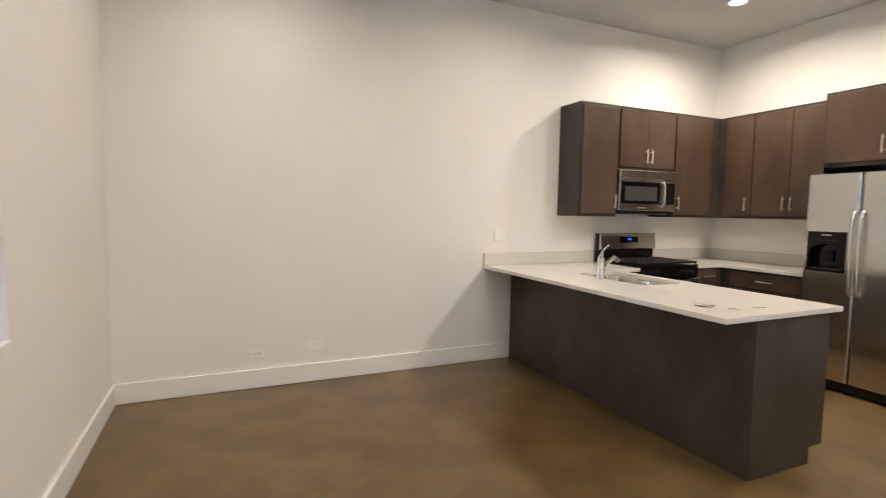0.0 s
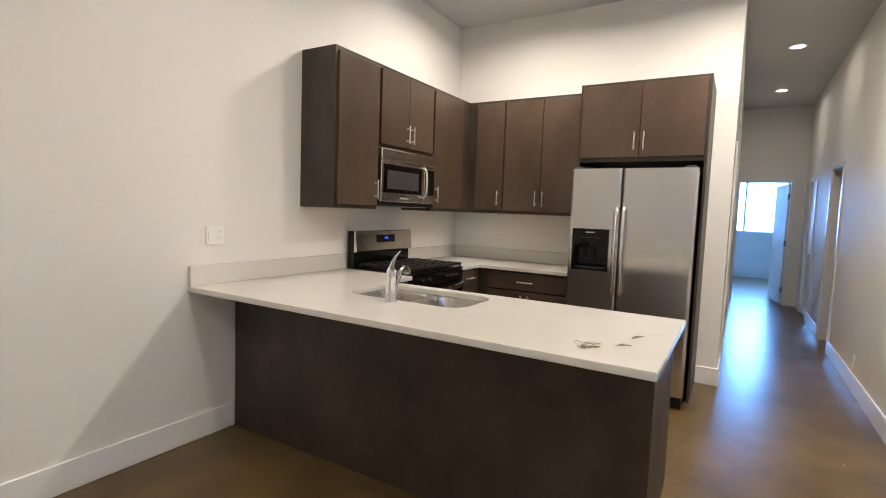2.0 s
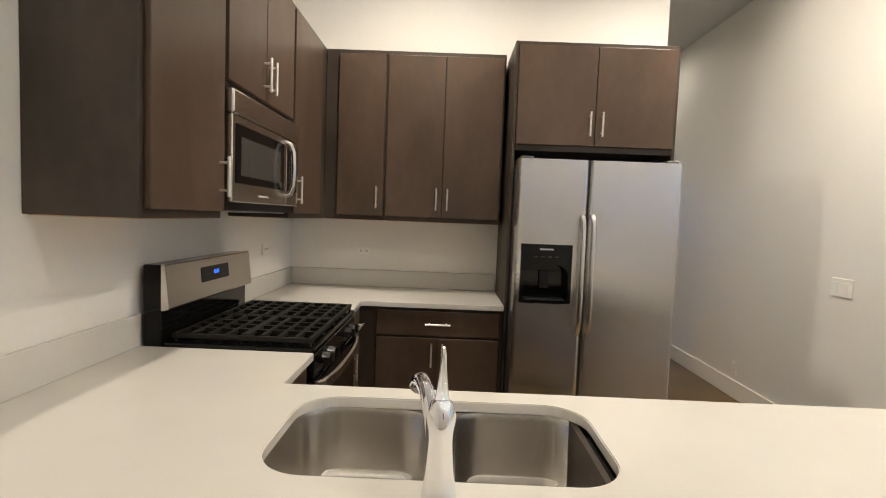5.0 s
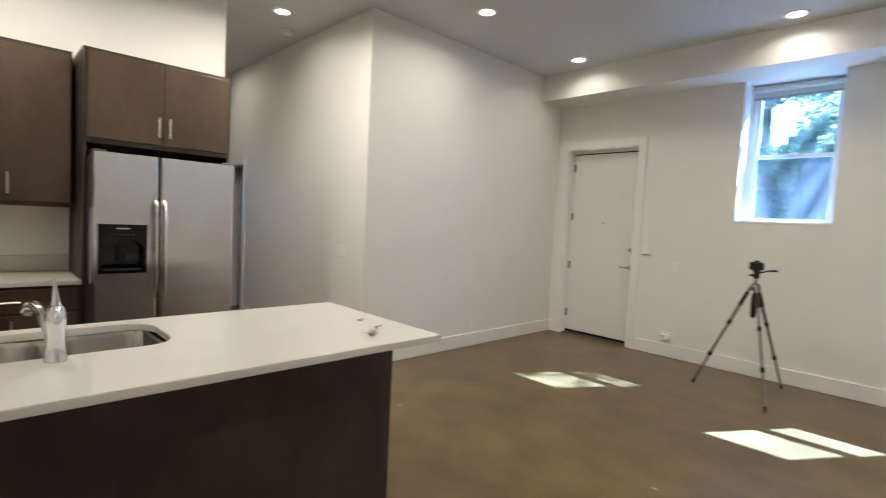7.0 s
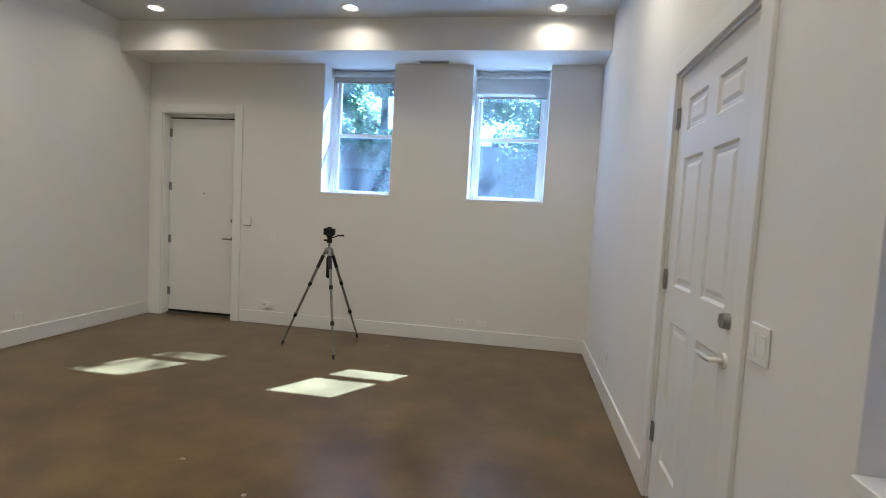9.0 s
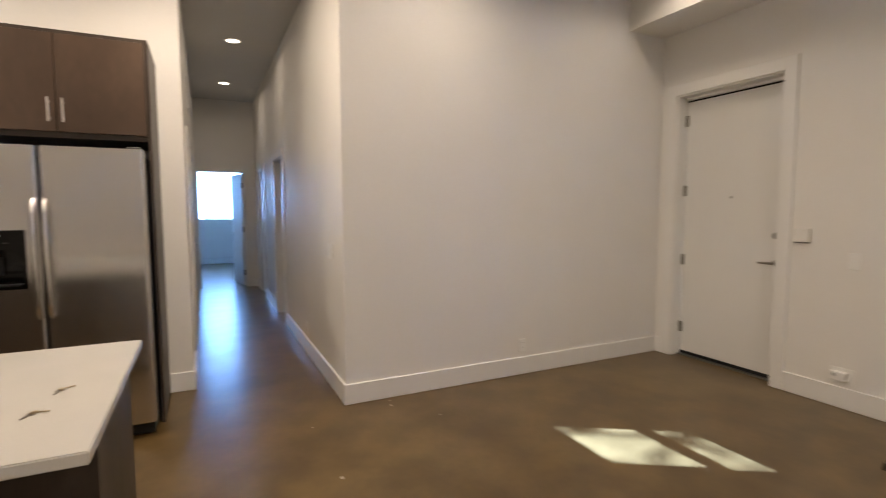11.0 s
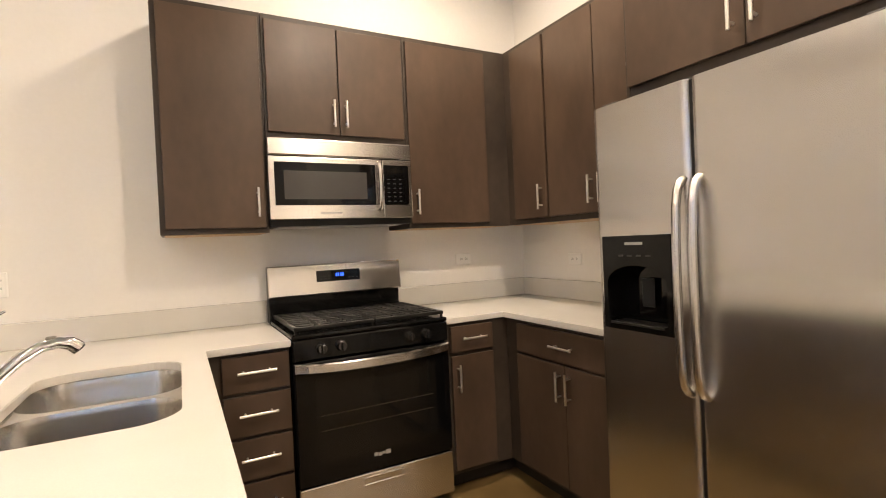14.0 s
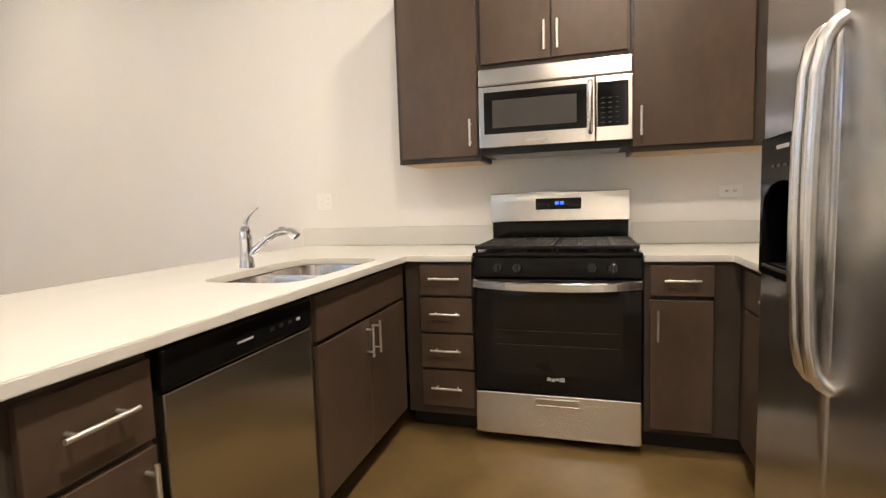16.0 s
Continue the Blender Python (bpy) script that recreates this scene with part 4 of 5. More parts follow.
# east run
t = base_unit("base_cabinet", XEF, 2.852, XE - 0.002, YN - 0.002, "dark-stained two-door cabinet with a wide drawer beside the fridge", (XEF + 0.07, 2.853, XE - 0.01, YN - 0.01))
d = front(t, "drawer", 'x', XEF - 0.0005, -1, 2.875, 3.605, 0.715, 0.862)
pull(d, (XEF - 0.0195, 3.165, 0.79), (XEF - 0.0195, 3.315, 0.79), (-1, 0, 0))
for a, b, hy in ((2.875, 3.238, 3.208), (3.243, 3.605, 3.273)):
    d = front(t, "door", 'x', XEF - 0.0005, -1, a, b, 0.125, 0.700)
    pull(d, (XEF - 0.0195, hy, 0.535), (XEF - 0.0195, hy, 0.675), (-1, 0, 0))


# ---- worktops ----
def slab(name, outer, hole, parent):
    """A slab over an outline with one rounded hole."""
    bm = bmesh.new()
    o = [bm.verts.new((x, y, CT1)) for x, y in outer]
    h = [bm.verts.new((x, y, CT1)) for x, y in hole]
    es = [bm.edges.new((r[k], r[(k + 1) % len(r)])) for r in (o, h) if r for k in range(len(r))]
    bmesh.ops.triangle_fill(bm, edges=es, use_beauty=True)
    r = bmesh.ops.extrude_face_region(bm, geom=list(bm.faces))
    bmesh.ops.translate(bm, vec=(0, 0, CT0 - CT1), verts=[v for v in r["geom"] if isinstance(v, bmesh.types.BMVert)])
    bmesh.ops.recalc_face_normals(bm, faces=bm.faces)
    sharp = [e for e in bm.edges if len(e.link_faces) == 2 and e.calc_face_angle(0) > 1.2]
    bmesh.ops.bevel(bm, geom=sharp, offset=0.003, segments=2, affect='EDGES')
    return part(name, bm, QUARTZ, parent)


SX0, SX1, SY0, SY1 = 2.785, 3.205, 2.815, 3.575
CX1, CYF = 3.293, 3.670
t = thing("worktop", (2.8, 3.1, CT0), "white quartz peninsula worktop with an undermount sink cutout", "countertop")
slab("slab", [(2.318, 1.845), (CX1, 1.845), (CX1, CYF), (3.624, CYF), (3.624, YN - 0.001), (2.318, YN - 0.001)], rounded_rect(SX0, SY0, SX1, SY1, 0.11, 8), t)
box("backsplash", 2.320, YN - 0.021, CT1 + 0.0005, 3.624, YN - 0.001, 1.032, QUARTZ, t, "low quartz upstand", bevel=0.002)
t = thing("worktop", (5.0, 3.7, CT0), "white quartz corner worktop beside the range", "countertop")
slab("slab", [(4.398, CYF + 0.02), (4.752, CYF + 0.026), (4.752, 2.852), (XE - 0.001, 2.852), (XE - 0.001, YN - 0.001), (4.398, YN - 0.001)], [], t)
box("backsplash", 4.398, YN - 0.021, CT1 + 0.0005, XE - 0.022, YN - 0.001, 1.032, QUARTZ, t, "low quartz upstand", bevel=0.002)
box("backsplash", XE - 0.021, 2.853, CT1 + 0.0005, XE - 0.001, YN - 0.001, 1.032, QUARTZ, t, "low quartz upstand", bevel=0.002)


def sink():
    t = thing("kitchen_sink", (2.96, 3.21, 0.69), "stainless steel double-bowl undermount sink", "sink")
    mid = 3.195
    for y0, y1 in ((SY0 - 0.006, mid - 0.016), (mid + 0.016, SY1 + 0.006)):
        bm = bmesh.new()
        rings = []
        for inset, z, r in ((0.0, CT0 - 0.002, 0.105), (0.004, CT0 - 0.02, 0.105), (0.012, 0.715, 0.095), (0.022, 0.700, 0.070), (0.045, 0.692, 0.050), (0.12, 0.689, 0.02)):
            rings.append([bm.verts.new((x, y, z)) for x, y in rounded_rect(SX0 - 0.006 + inset, y0 + inset, SX1 + 0.006 - inset, y1 - inset, r, 8)])
        n = len(rings[0])
        for a, b in zip(rings, rings[1:]):
            for k in range(n):
                bm.faces.new((a[k], a[(k + 1) % n], b[(k + 1) % n], b[k]))
        bm.faces.new(rings[-1])
        bowl = part("bowl", bm, SINKST, t, smooth=True)
        cy = (y0 + y1) / 2
        tube("drain", [(2.96, cy, 0.6895), (2.96, cy, 0.692), (2.96, cy, 0.690)], [0.045, 0.042, 0.030], CHROME, bowl, "chrome basket drain", sides=20)
    # one flange under the worktop joins the two bowls
    bm = bmesh.new()
    loops = [rounded_rect(SX0 - 0.03, SY0 - 0.03, SX1 + 0.03, SY1 + 0.03, 0.03, 4)]
    loops += [rounded_rect(SX0 - 0.006, y0, SX1 + 0.006, y1, 0.105, 8) for y0, y1 in ((SY0 - 0.006, mid - 0.016), (mid + 0.016, SY1 + 0.006))]
    loops = [[bm.verts.new((x, y, CT0 - 0.002)) for x, y in lp] for lp in loops]
    es = [bm.edges.new((r[k], r[(k + 1) % len(r)])) for r in loops for k in range(len(r))]
    bmesh.ops.triangle_fill(bm, edges=es, use_beauty=True)
    part("flange", bm, SINKST, t)


def faucet():
    x, y, z = 2.728, 3.195, CT1
    t = thing("faucet", (x, y, z), "single-lever chrome kitchen faucet behind the sink", "faucet")
    tube("body", [(x, y, z + 0.0005), (x, y, z + 0.006), (x, y, z + 0.012), (x, y, z + 0.05), (x, y, z + 0.115), (x, y, z + 0.125), (x, y, z + 0.155), (x, y, z + 0.178), (x, y, z + 0.188)],
         [0.033, 0.033, 0.0305, 0.0285, 0.0265, 0.028, 0.027, 0.020, 0.008], CHROME, t, sides=24)
    turn = Matrix.Translation((x, y, z)) @ Matrix.Rotation(radians(14), 4, 'Z')

    def at(d, h):
        return tuple(turn @ Vector((d, 0, h)))
    tube("spout", [at(d, h) for d, h in ((0.012, 0.055), (0.05, 0.085), (0.095, 0.125), (0.138, 0.150), (0.178, 0.156), (0.206, 0.149), (0.226, 0.132))],
         [0.017, 0.0165, 0.016, 0.016, 0.0175, 0.020, 0.021], CHROME, t, sides=20)
    tube("spray_ring", [at(0.2255, 0.1325), at(0.2285, 0.129)], [0.0175, 0.016], BLACKMATT, t, "dark spray face", sides=20)
    box("button", 0.150, -0.006, 0.166, 0.176, 0.006, 0.1755, DARKMETAL, t, "grey spray button", bevel=0.003, m=turn)
    tube("lever", [(x, y, z + 0.182), (x + 0.008, y, z + 0.205), (x + 0.028, y, z + 0.232), (x + 0.055, y, z + 0.252), (x + 0.072, y, z + 0.260)],
         [0.014, 0.010, 0.007, 0.0055, 0.003], CHROME, t, sides=14)


sink()
faucet()


# ---- appliances ----
def dishwasher():
    y0, y1, xf = 2.195, 2.820, XPF + 0.018
    t = thing("dishwasher", (2.95, 2.5, 0), "stainless steel dishwasher with a black control strip", "dishwasher")
    box("tub", 2.66, y0 + 0.004, 0.10, XPF - 0.012, y1 - 0.004, 0.868, BLACKMATT, t)
    box("door", XPF - 0.010, y0 + 0.012, 0.115, xf, y1 - 0.012, 0.768, STEEL, t, bevel=0.004, seg=2)
    c = box("control_panel", XPF - 0.010, y0 + 0.006, 0.773, xf + 0.006, y1 - 0.006, 0.872, BLACK, t, "glossy black control strip", bevel=0.008, seg=2)
    box("logo_plate", xf + 0.0062, 2.445, 0.814, xf + 0.0068, 2.51, 0.8205, MARK, c, bevel=0)
    for k in range(4):
        box("button", xf + 0.0055, 2.585 + k * 0.045, 0.812, xf + 0.0085, 2.605 + k * 0.045, 0.822, MARK if k == 3 else BLACKMATT, c, bevel=0.001)
    box("toe_kick", 3.14, y0 + 0.005, 0.001, 3.16, y1 - 0.005, 0.099, KICK, t, bevel=0)


def fridge():
    y0, y1, ys, xf = 1.925, 2.826, 2.436, 4.588
    z0, z1 = 0.095, 1.768
    t = thing("refrigerator", (4.98, 2.37, 0), "stainless steel side-by-side refrigerator with a dispenser", "refrigerator")
    box("body", xf + 0.085, y0 + 0.006, 0.03, XE - 0.05, y1 - 0.006, 1.745, GREYCAB, t, bevel=0.004)
    box("toe_grille", xf + 0.05, y0 + 0.012, 0.012, xf + 0.084, y1 - 0.012, 0.088, BLACKMATT, t, "black toe grille")
    for y in (y0 + 0.05, y1 - 0.05):
        tube("foot", [(xf + 0.12, y, 0.0), (xf + 0.12, y, 0.03)], 0.018, BLACKMATT, t)
        box("hinge_cover", xf + 0.03, y - 0.035, z1 + 0.0005, xf + 0.13, y + 0.035, z1 + 0.016, GREYCAB, t, bevel=0.004)

    def leaf(a, b, dispenser):
        """A door with rounded outer edges, and the dispenser's recess cut in."""
        n = 8
        r = 0.022
        prof = [(xf + r - r * math.cos(radians(90 * k / n)), a + r - r * math.sin(radians(90 * k / n))) for k in range(n, -1, -1)]
        prof += [(xf + r - r * math.cos(radians(90 * k / n)), b - r + r * math.sin(radians(90 * k / n))) for k in range(0, n + 1)]
        prof = [(xf + 0.080, a)] + prof + [(xf + 0.080, b)]
        bm = prism(bmesh.new(), prof, z0, z1)
        if dispenser:
            for co, no in (((0, dy0 + 0.012, 0), (0, 1, 0)), ((0, dy1 - 0.012, 0), (0, 1, 0)), ((0, 0, dz0 + 0.012), (0, 0, 1)), ((0, 0, dz1 - 0.07), (0, 0, 1))):
                bmesh.ops.bisect_plane(bm, geom=bm.verts[:] + bm.edges[:] + bm.faces[:], plane_co=co, plane_no=no)
            bmesh.ops.delete(bm, geom=[f for f in bm.faces if abs(f.calc_center_median().x - xf) < 0.004 and dy0 + 0.012 < f.calc_center_median().y < dy1 - 0.012
                                       and dz0 + 0.012 < f.calc_center_median().z < dz1 - 0.07], context='FACES')
        return part("door", bm, STEEL, t)
    # water and ice dispenser
    dy0, dy1, dz0, dz1 = 2.510, 2.792, 0.972, 1.300
    # Black filler puts the seam's shade between the two doors.
    box("seam_shade", xf + 0.014, ys - 0.006, z0 + 0.004, xf + 0.078, ys + 0.006, z1 - 0.004, BLACKMATT, t, "black strip for the shaded seam between the doors", bevel=0)
    left = leaf(ys + 0.004, y1, True)
    right = leaf(y0, ys - 0.004, False)
    fx = xf - 0.010
    mid = (dy0 + dy1) / 2
    bm = bmesh.new()
    outer = [(dy0, dz0), (dy1, dz0), (dy1, dz1), (dy0, dz1)]
    arch = [(dy0 + 0.018, dz0 + 0.026), (dy1 - 0.018, dz0 + 0.026), (dy1 - 0.018, 1.135)] +            [(mid + 0.121 * math.cos(radians(a)), 1.135 + 0.062 * math.sin(radians(a))) for a in range(10, 180, 10)] + [(dy0 + 0.018, 1.135)]
    loops = [[bm.verts.new((fx, y, z)) for y, z in lp] for lp in (outer, arch)]
    es = [bm.edges.new((r[k], r[(k + 1) % len(r)])) for r in loops for k in range(len(r))]
    bmesh.ops.triangle_fill(bm, edges=es, use_beauty=True)
    r = bmesh.ops.extrude_face_region(bm, geom=list(bm.faces))
    bmesh.ops.translate(bm, vec=(0.0115, 0, 0), verts=[v for v in r["geom"] if isinstance(v, bmesh.types.BMVert)])
    disp = part("dispenser", bm, BLACK, left, "glossy black water and ice dispenser")
    bm = bmesh.new()
    c = [bm.verts.new((x, y, z)) for x in (xf + 0.001, xf + 0.072) for y, z in ((dy0 + 0.014, dz0 + 0.014), (dy1 - 0.014, dz0 + 0.014), (dy1 - 0.014, dz1 - 0.072), (dy0 + 0.014, dz1 - 0.072))]
    for q in ((4, 5, 6, 7), (0, 1, 5, 4), (1, 2, 6, 5), (2, 3, 7, 6), (3, 0, 4, 7)):
        bm.faces.new([c[k] for k in q])
    part("recess", bm, BLACKGLASS, disp)
    box("paddle", xf + 0.050, 2.625, 1.05, xf + 0.058, 2.675, 1.15, BLACKMATT, disp, bevel=0.003)
    box("tray", fx - 0.004, dy0 + 0.03, dz0 + 0.018, xf + 0.065, dy1 - 0.03, dz0 + 0.026, BLACKMATT, disp)
    box("logo_plate", fx - 0.0006, 2.615, 1.268, fx - 0.0001, 2.69, 1.277, MARK, disp, bevel=0)
    for k in range(4):
        box("button", fx - 0.0012, 2.585 + k * 0.038, 1.228, fx, 2.605 + k * 0.038, 1.234, KEYMARK, disp, bevel=0)

    def handle(parent, y):
        pts = [(xf + 0.002, y, 1.466), (xf - 0.016, y, 1.455), (xf - 0.030, y, 1.432), (xf - 0.040, y, 1.380), (xf - 0.045, y, 1.26), (xf - 0.046, y, 1.13), (xf - 0.045, y, 1.00),
               (xf - 0.040, y, 0.89), (xf - 0.030, y, 0.838), (xf - 0.016, y, 0.815), (xf + 0.002, y, 0.804)]
        part("handle", add_tube(bmesh.new(), pts, 0.0135, 14), STEELV, parent, "bowed steel door handle", smooth=True)
    handle(left, ys + 0.027)
    handle(right, ys - 0.027)


def stove():
    x0, x1 = 3.629, 4.393
    t = thing("gas_range", (4.015, 3.95, 0), "stainless and black freestanding gas range with iron grates", "stove")
    yb, yf = YN - 0.024, 3.704
    box("body", x0, yf, 0.05, x1, yb, 0.908, BLACK, t, bevel=0.003)
    for x in (x0 + 0.05, x1 - 0.05):
        for y in (yf + 0.06, yb - 0.06):
            tube("foot", [(x, y, 0.0), (x, y, 0.05)], 0.018, BLACKMATT, t)
    box("cooktop", x0 - 0.001, yf - 0.035, 0.909, x1 + 0.001, yb - 0.075, 0.930, BLACK, t, "black enamel cooktop", bevel=0.008, seg=2)
    cp = box("control_panel", x0 + 0.001, yf - 0.035, 0.812, x1 - 0.001, yf - 0.001, 0.907, BLACK, t, "glossy black knob panel", bevel=0.006, seg=2)
    for x in (x0 + 0.125, x0 + 0.215, x1 - 0.215, x1 - 0.125):
        bm = bmesh.new()
        add_tube(bm, [(x, yf - 0.0355, 0.862), (x, yf - 0.050, 0.862), (x, yf - 0.066, 0.862)], [0.025, 0.023, 0.020], 18)
        add_box(bm, x - 0.005, yf - 0.080, 0.842, x + 0.005, yf - 0.060, 0.882, 0.002)
        part("knob", bm, KNOB, cp, "black control knob", smooth=False)
    # oven door
    d = box("oven_door", x0 + 0.002, yf - 0.040, 0.262, x1 - 0.002, yf - 0.001, 0.806, BLACKGLASS, t, "black glass oven door", bevel=0.005, seg=2)
    box("window", x0 + 0.090, yf - 0.0408, 0.350, x1 - 0.082, yf - 0.0401, 0.732, OVENWIN, d, "dark see-through oven window", bevel=0)
    for z in (0.492, 0.560):
        box("rack", x0 + 0.105, yf - 0.0416, z, x1 - 0.10, yf - 0.0410, z + 0.003, RACK, d, bevel=0)
    for a, b, c, e in ((3.975, 3.992, 0.326, 0.342), (3.995, 4.012, 0.322, 0.338), (4.014, 4.030, 0.328, 0.340), (4.032, 4.056, 0.324, 0.344)):
        box("logo_plate", a, yf - 0.0412, c, b, yf - 0.0402, e, MARK, d, bevel=0)
    # bowed handle
    bm = bmesh.new()
    n = 14
    rows = []
    for k in range(n + 1):
        u = k / n
        x = x0 + 0.004 + (x1 - x0 - 0.008) * u
        bow = 0.030 * (1 - (2 * u - 1) ** 4)
        drop = 0.012 * (1 - (2 * u - 1) ** 2)
        y = yf - 0.045 - bow
        rows.append([bm.verts.new(v) for v in ((x, y, 0.762 - drop), (x, y - 0.010, 0.768 - drop), (x, y - 0.010, 0.800 - drop), (x, y, 0.806 - drop), (x, y + 0.010, 0.800 - drop), (x, y + 0.010, 0.768 - drop))])
    for a, b in zip(rows, rows[1:]):
        for k in range(6):
            bm.faces.new((a[k], a[(k + 1) % 6], b[(k + 1) % 6], b[k]))
    bm.faces.new(rows[0])
    bm.faces.new(rows[-1][::-1])
    part("handle", bm, STEELH, d, "bowed stainless oven handle")
    # storage drawer
    dr = box("drawer", x0 + 0.002, yf - 0.040, 0.045, x1 - 0.002, yf - 0.001, 0.255, STEELH, t, "stainless storage drawer", bevel=0.006, seg=2)
    bm = bmesh.new()
    for a in ((3.920, 0.200, 4.120, 0.206), (3.920, 0.232, 4.120, 0.238), (3.920, 0.206, 3.928, 0.232), (4.112, 0.206, 4.120, 0.232)):
        add_box(bm, a[0], yf - 0.046, a[1], a[2], yf - 0.0402, a[3], 0.001)
    add_box(bm, 3.928, yf - 0.0412, 0.206, 4.112, yf - 0.0403, 0.232)
    part("drawer_pull", bm, STEELV, dr)
    # back guard
    yg = yb - 0.068
    g = box("back_guard", x0 - 0.002, yg, 0.909, x1 - 0.018, yb, 1.214, BLACK, t, "black back guard", bevel=0.006, seg=2)
    bm = bmesh.new()
    s = [(yg - 0.026, 1.050), (yg - 0.030, 1.056), (yg - 0.014, 1.210), (yg - 0.010, 1.216), (yg - 0.0005, 1.217), (yg - 0.0005, 1.046)]
    aa = [bm.verts.new((x0 - 0.004, y, z)) for y, z in s]
    bb = [bm.verts.new((x1 - 0.016, y, z)) for y, z in s]
    for k in range(len(s)):
        bm.faces.new((aa[k], aa[(k + 1) % 6], bb[(k + 1) % 6], bb[k]))
    bm.faces.new(aa)
    bm.faces.new(bb[::-1])
    fp = part("fascia", bm, STEELH, g, "stainless clock fascia")
    tilt = Matrix.Translation((0, yg - 0.030, 1.056)) @ Matrix.Rotation(math.atan2(0.016, 0.154), 4, 'X').inverted()

    def on_fascia(name, a, c, b, e, d0, d1, mat, parent):
        return box(name, a, -d1, c, b, -d0, e, mat, parent, bevel=0, m=tilt)
    dp = on_fascia("clock_panel", 3.880, 0.062, 4.128, 0.124, 0.0005, 0.002, BLACKGLASS, fp)
    for k in range(4):
        on_fascia("digit", 3.988 + k * 0.011 + (0.004 if k > 1 else 0), 0.088, 3.9955 + k * 0.011 + (0.004 if k > 1 else 0), 0.106, 0.0022, 0.0026, CLOCK, dp)
    for k in range(9):
        on_fascia("key_mark", 3.90 + (k % 3) * 0.022 + (0.16 if k > 5 else 0), 0.076 + 0.014 * ((k // 3) % 2), 3.91 + (k % 3) * 0.022 + (0.16 if k > 5 else 0), 0.079 + 0.014 * ((k // 3) % 2), 0.0022, 0.0025, KEYMARK, dp)
    # burners
    for x in (x0 + 0.19, x1 - 0.19):
        for y in (yf + 0.13, yf + 0.40):
            tube("burner", [(x, y, 0.9305), (x, y, 0.938), (x, y, 0.940), (x, y, 0.948), (x, y, 0.950)], [0.055, 0.053, 0.042, 0.042, 0.030], IRON, t, "black gas burner cap", sides=20)
    # two cast grates with cross bars
    for a, b in ((x0 + 0.012, 4.013), (4.017, x1 - 0.012)):
        bm = bmesh.new()
        y0g, y1g = yf - 0.022, yb - 0.10
        for y in (y0g, y1g - 0.020):
            add_box(bm, a, y, 0.944, b, y + 0.020, 0.962, 0.003)
        for x in (a, b - 0.018):
            add_box(bm, x, y0g + 0.020, 0.944, x + 0.018, y1g - 0.020, 0.962, 0.003)
        for k in range(1, 8):
            y = y0g + (y1g - y0g) * k / 8
            w = 0.016 if k == 4 else 0.0095
            add_box(bm, a + 0.018, y - w, 0.947, b - 0.018, y + w, 0.963, 0.003)
        for k in (0.30, 0.50, 0.70):
            x = a + (b - a) * k
            add_box(bm, x - 0.009, y0g + 0.020, 0.9475, x + 0.009, y1g - 0.020, 0.9625)
        for x in (a + 0.004, b - 0.014):
            for y in (y0g + 0.004, y1g - 0.016, (y0g + y1g) / 2):
                add_box(bm, x, y, 0.9302, x + 0.010, y + 0.010, 0.945)
        part("grate", bm, IRON, t, "black cast-iron grate")


def microwave():
    x0, x1, yf, z0, z1 = 3.614, 4.390, 3.973, 1.420, 1.855
    t = thing("microwave", (4.0, 4.13, z0), "stainless over-the-range microwave under a short cabinet", "microwave")
    box("body", x0 + 0.004, yf + 0.03, z0, x1 - 0.020, YN - 0.002, z1 - 0.002, BLACKMATT, t, "black housing", bevel=0.003)
    box("vent_strip", x0, yf - 0.004, 1.768, x1 - 0.016, yf + 0.029, z1, STEELH, t, "stainless top vent strip", bevel=0.008, seg=2)
    box("grease_filter", x0 + 0.05, yf + 0.05, z0 - 0.006, x1 - 0.07, YN - 0.06, z0 - 0.0005, MARK, t)
    d = box("door", x0, yf, 1.452, 4.200, yf + 0.029, 1.765, STEELH, t, "stainless door", bevel=0.004, seg=2)
    box("bezel", x0 + 0.028, yf - 0.0018, 1.522, 4.160, yf - 0.0003, 1.736, BLACKGLASS, d, "black glass door front", bevel=0.0004)
    box("window", x0 + 0.072, yf - 0.0028, 1.552, 4.111, yf - 0.0019, 1.693, MICROWIN, d, "grey mesh window", bevel=0)
    box("logo_plate", 3.86, yf - 0.0008, 1.478, 3.97, yf - 0.0002, 1.486, MARK, d, bevel=0)
    bm = add_tube(bmesh.new(), [(4.176, yf + 0.001, 1.745), (4.176, yf - 0.026, 1.735), (4.176, yf - 0.040, 1.700), (4.176, yf - 0.044, 1.62), (4.176, yf - 0.040, 1.545), (4.176, yf - 0.026, 1.508), (4.176, yf + 0.001, 1.500)], 0.0125, 14)
    part("handle", bm, STEELV, d, "bowed steel handle", smooth=True)
    c = box("control_panel", 4.203, yf, 1.452, x1 - 0.016, yf + 0.029, 1.765, STEELH, t, bevel=0.004, seg=2)
    k = box("keypad", 4.209, yf - 0.0018, 1.522, x1 - 0.036, yf - 0.0003, 1.736, BLACKGLASS, c, "black keypad", bevel=0.0004)
    box("display", 4.225, yf - 0.0026, 1.695, x1 - 0.055, yf - 0.0019, 1.715, OVENWIN, k, bevel=0)
    for r in range(6):
        for q in range(3):
            xx = 4.228 + q * 0.034
            zz = 1.540 + r * 0.0235
            box("key_mark", xx, yf - 0.0025, zz, xx + 0.014, yf - 0.0019, zz + 0.004, KEYMARK, k, bevel=0)


dishwasher()
fridge()
stove()
microwave()


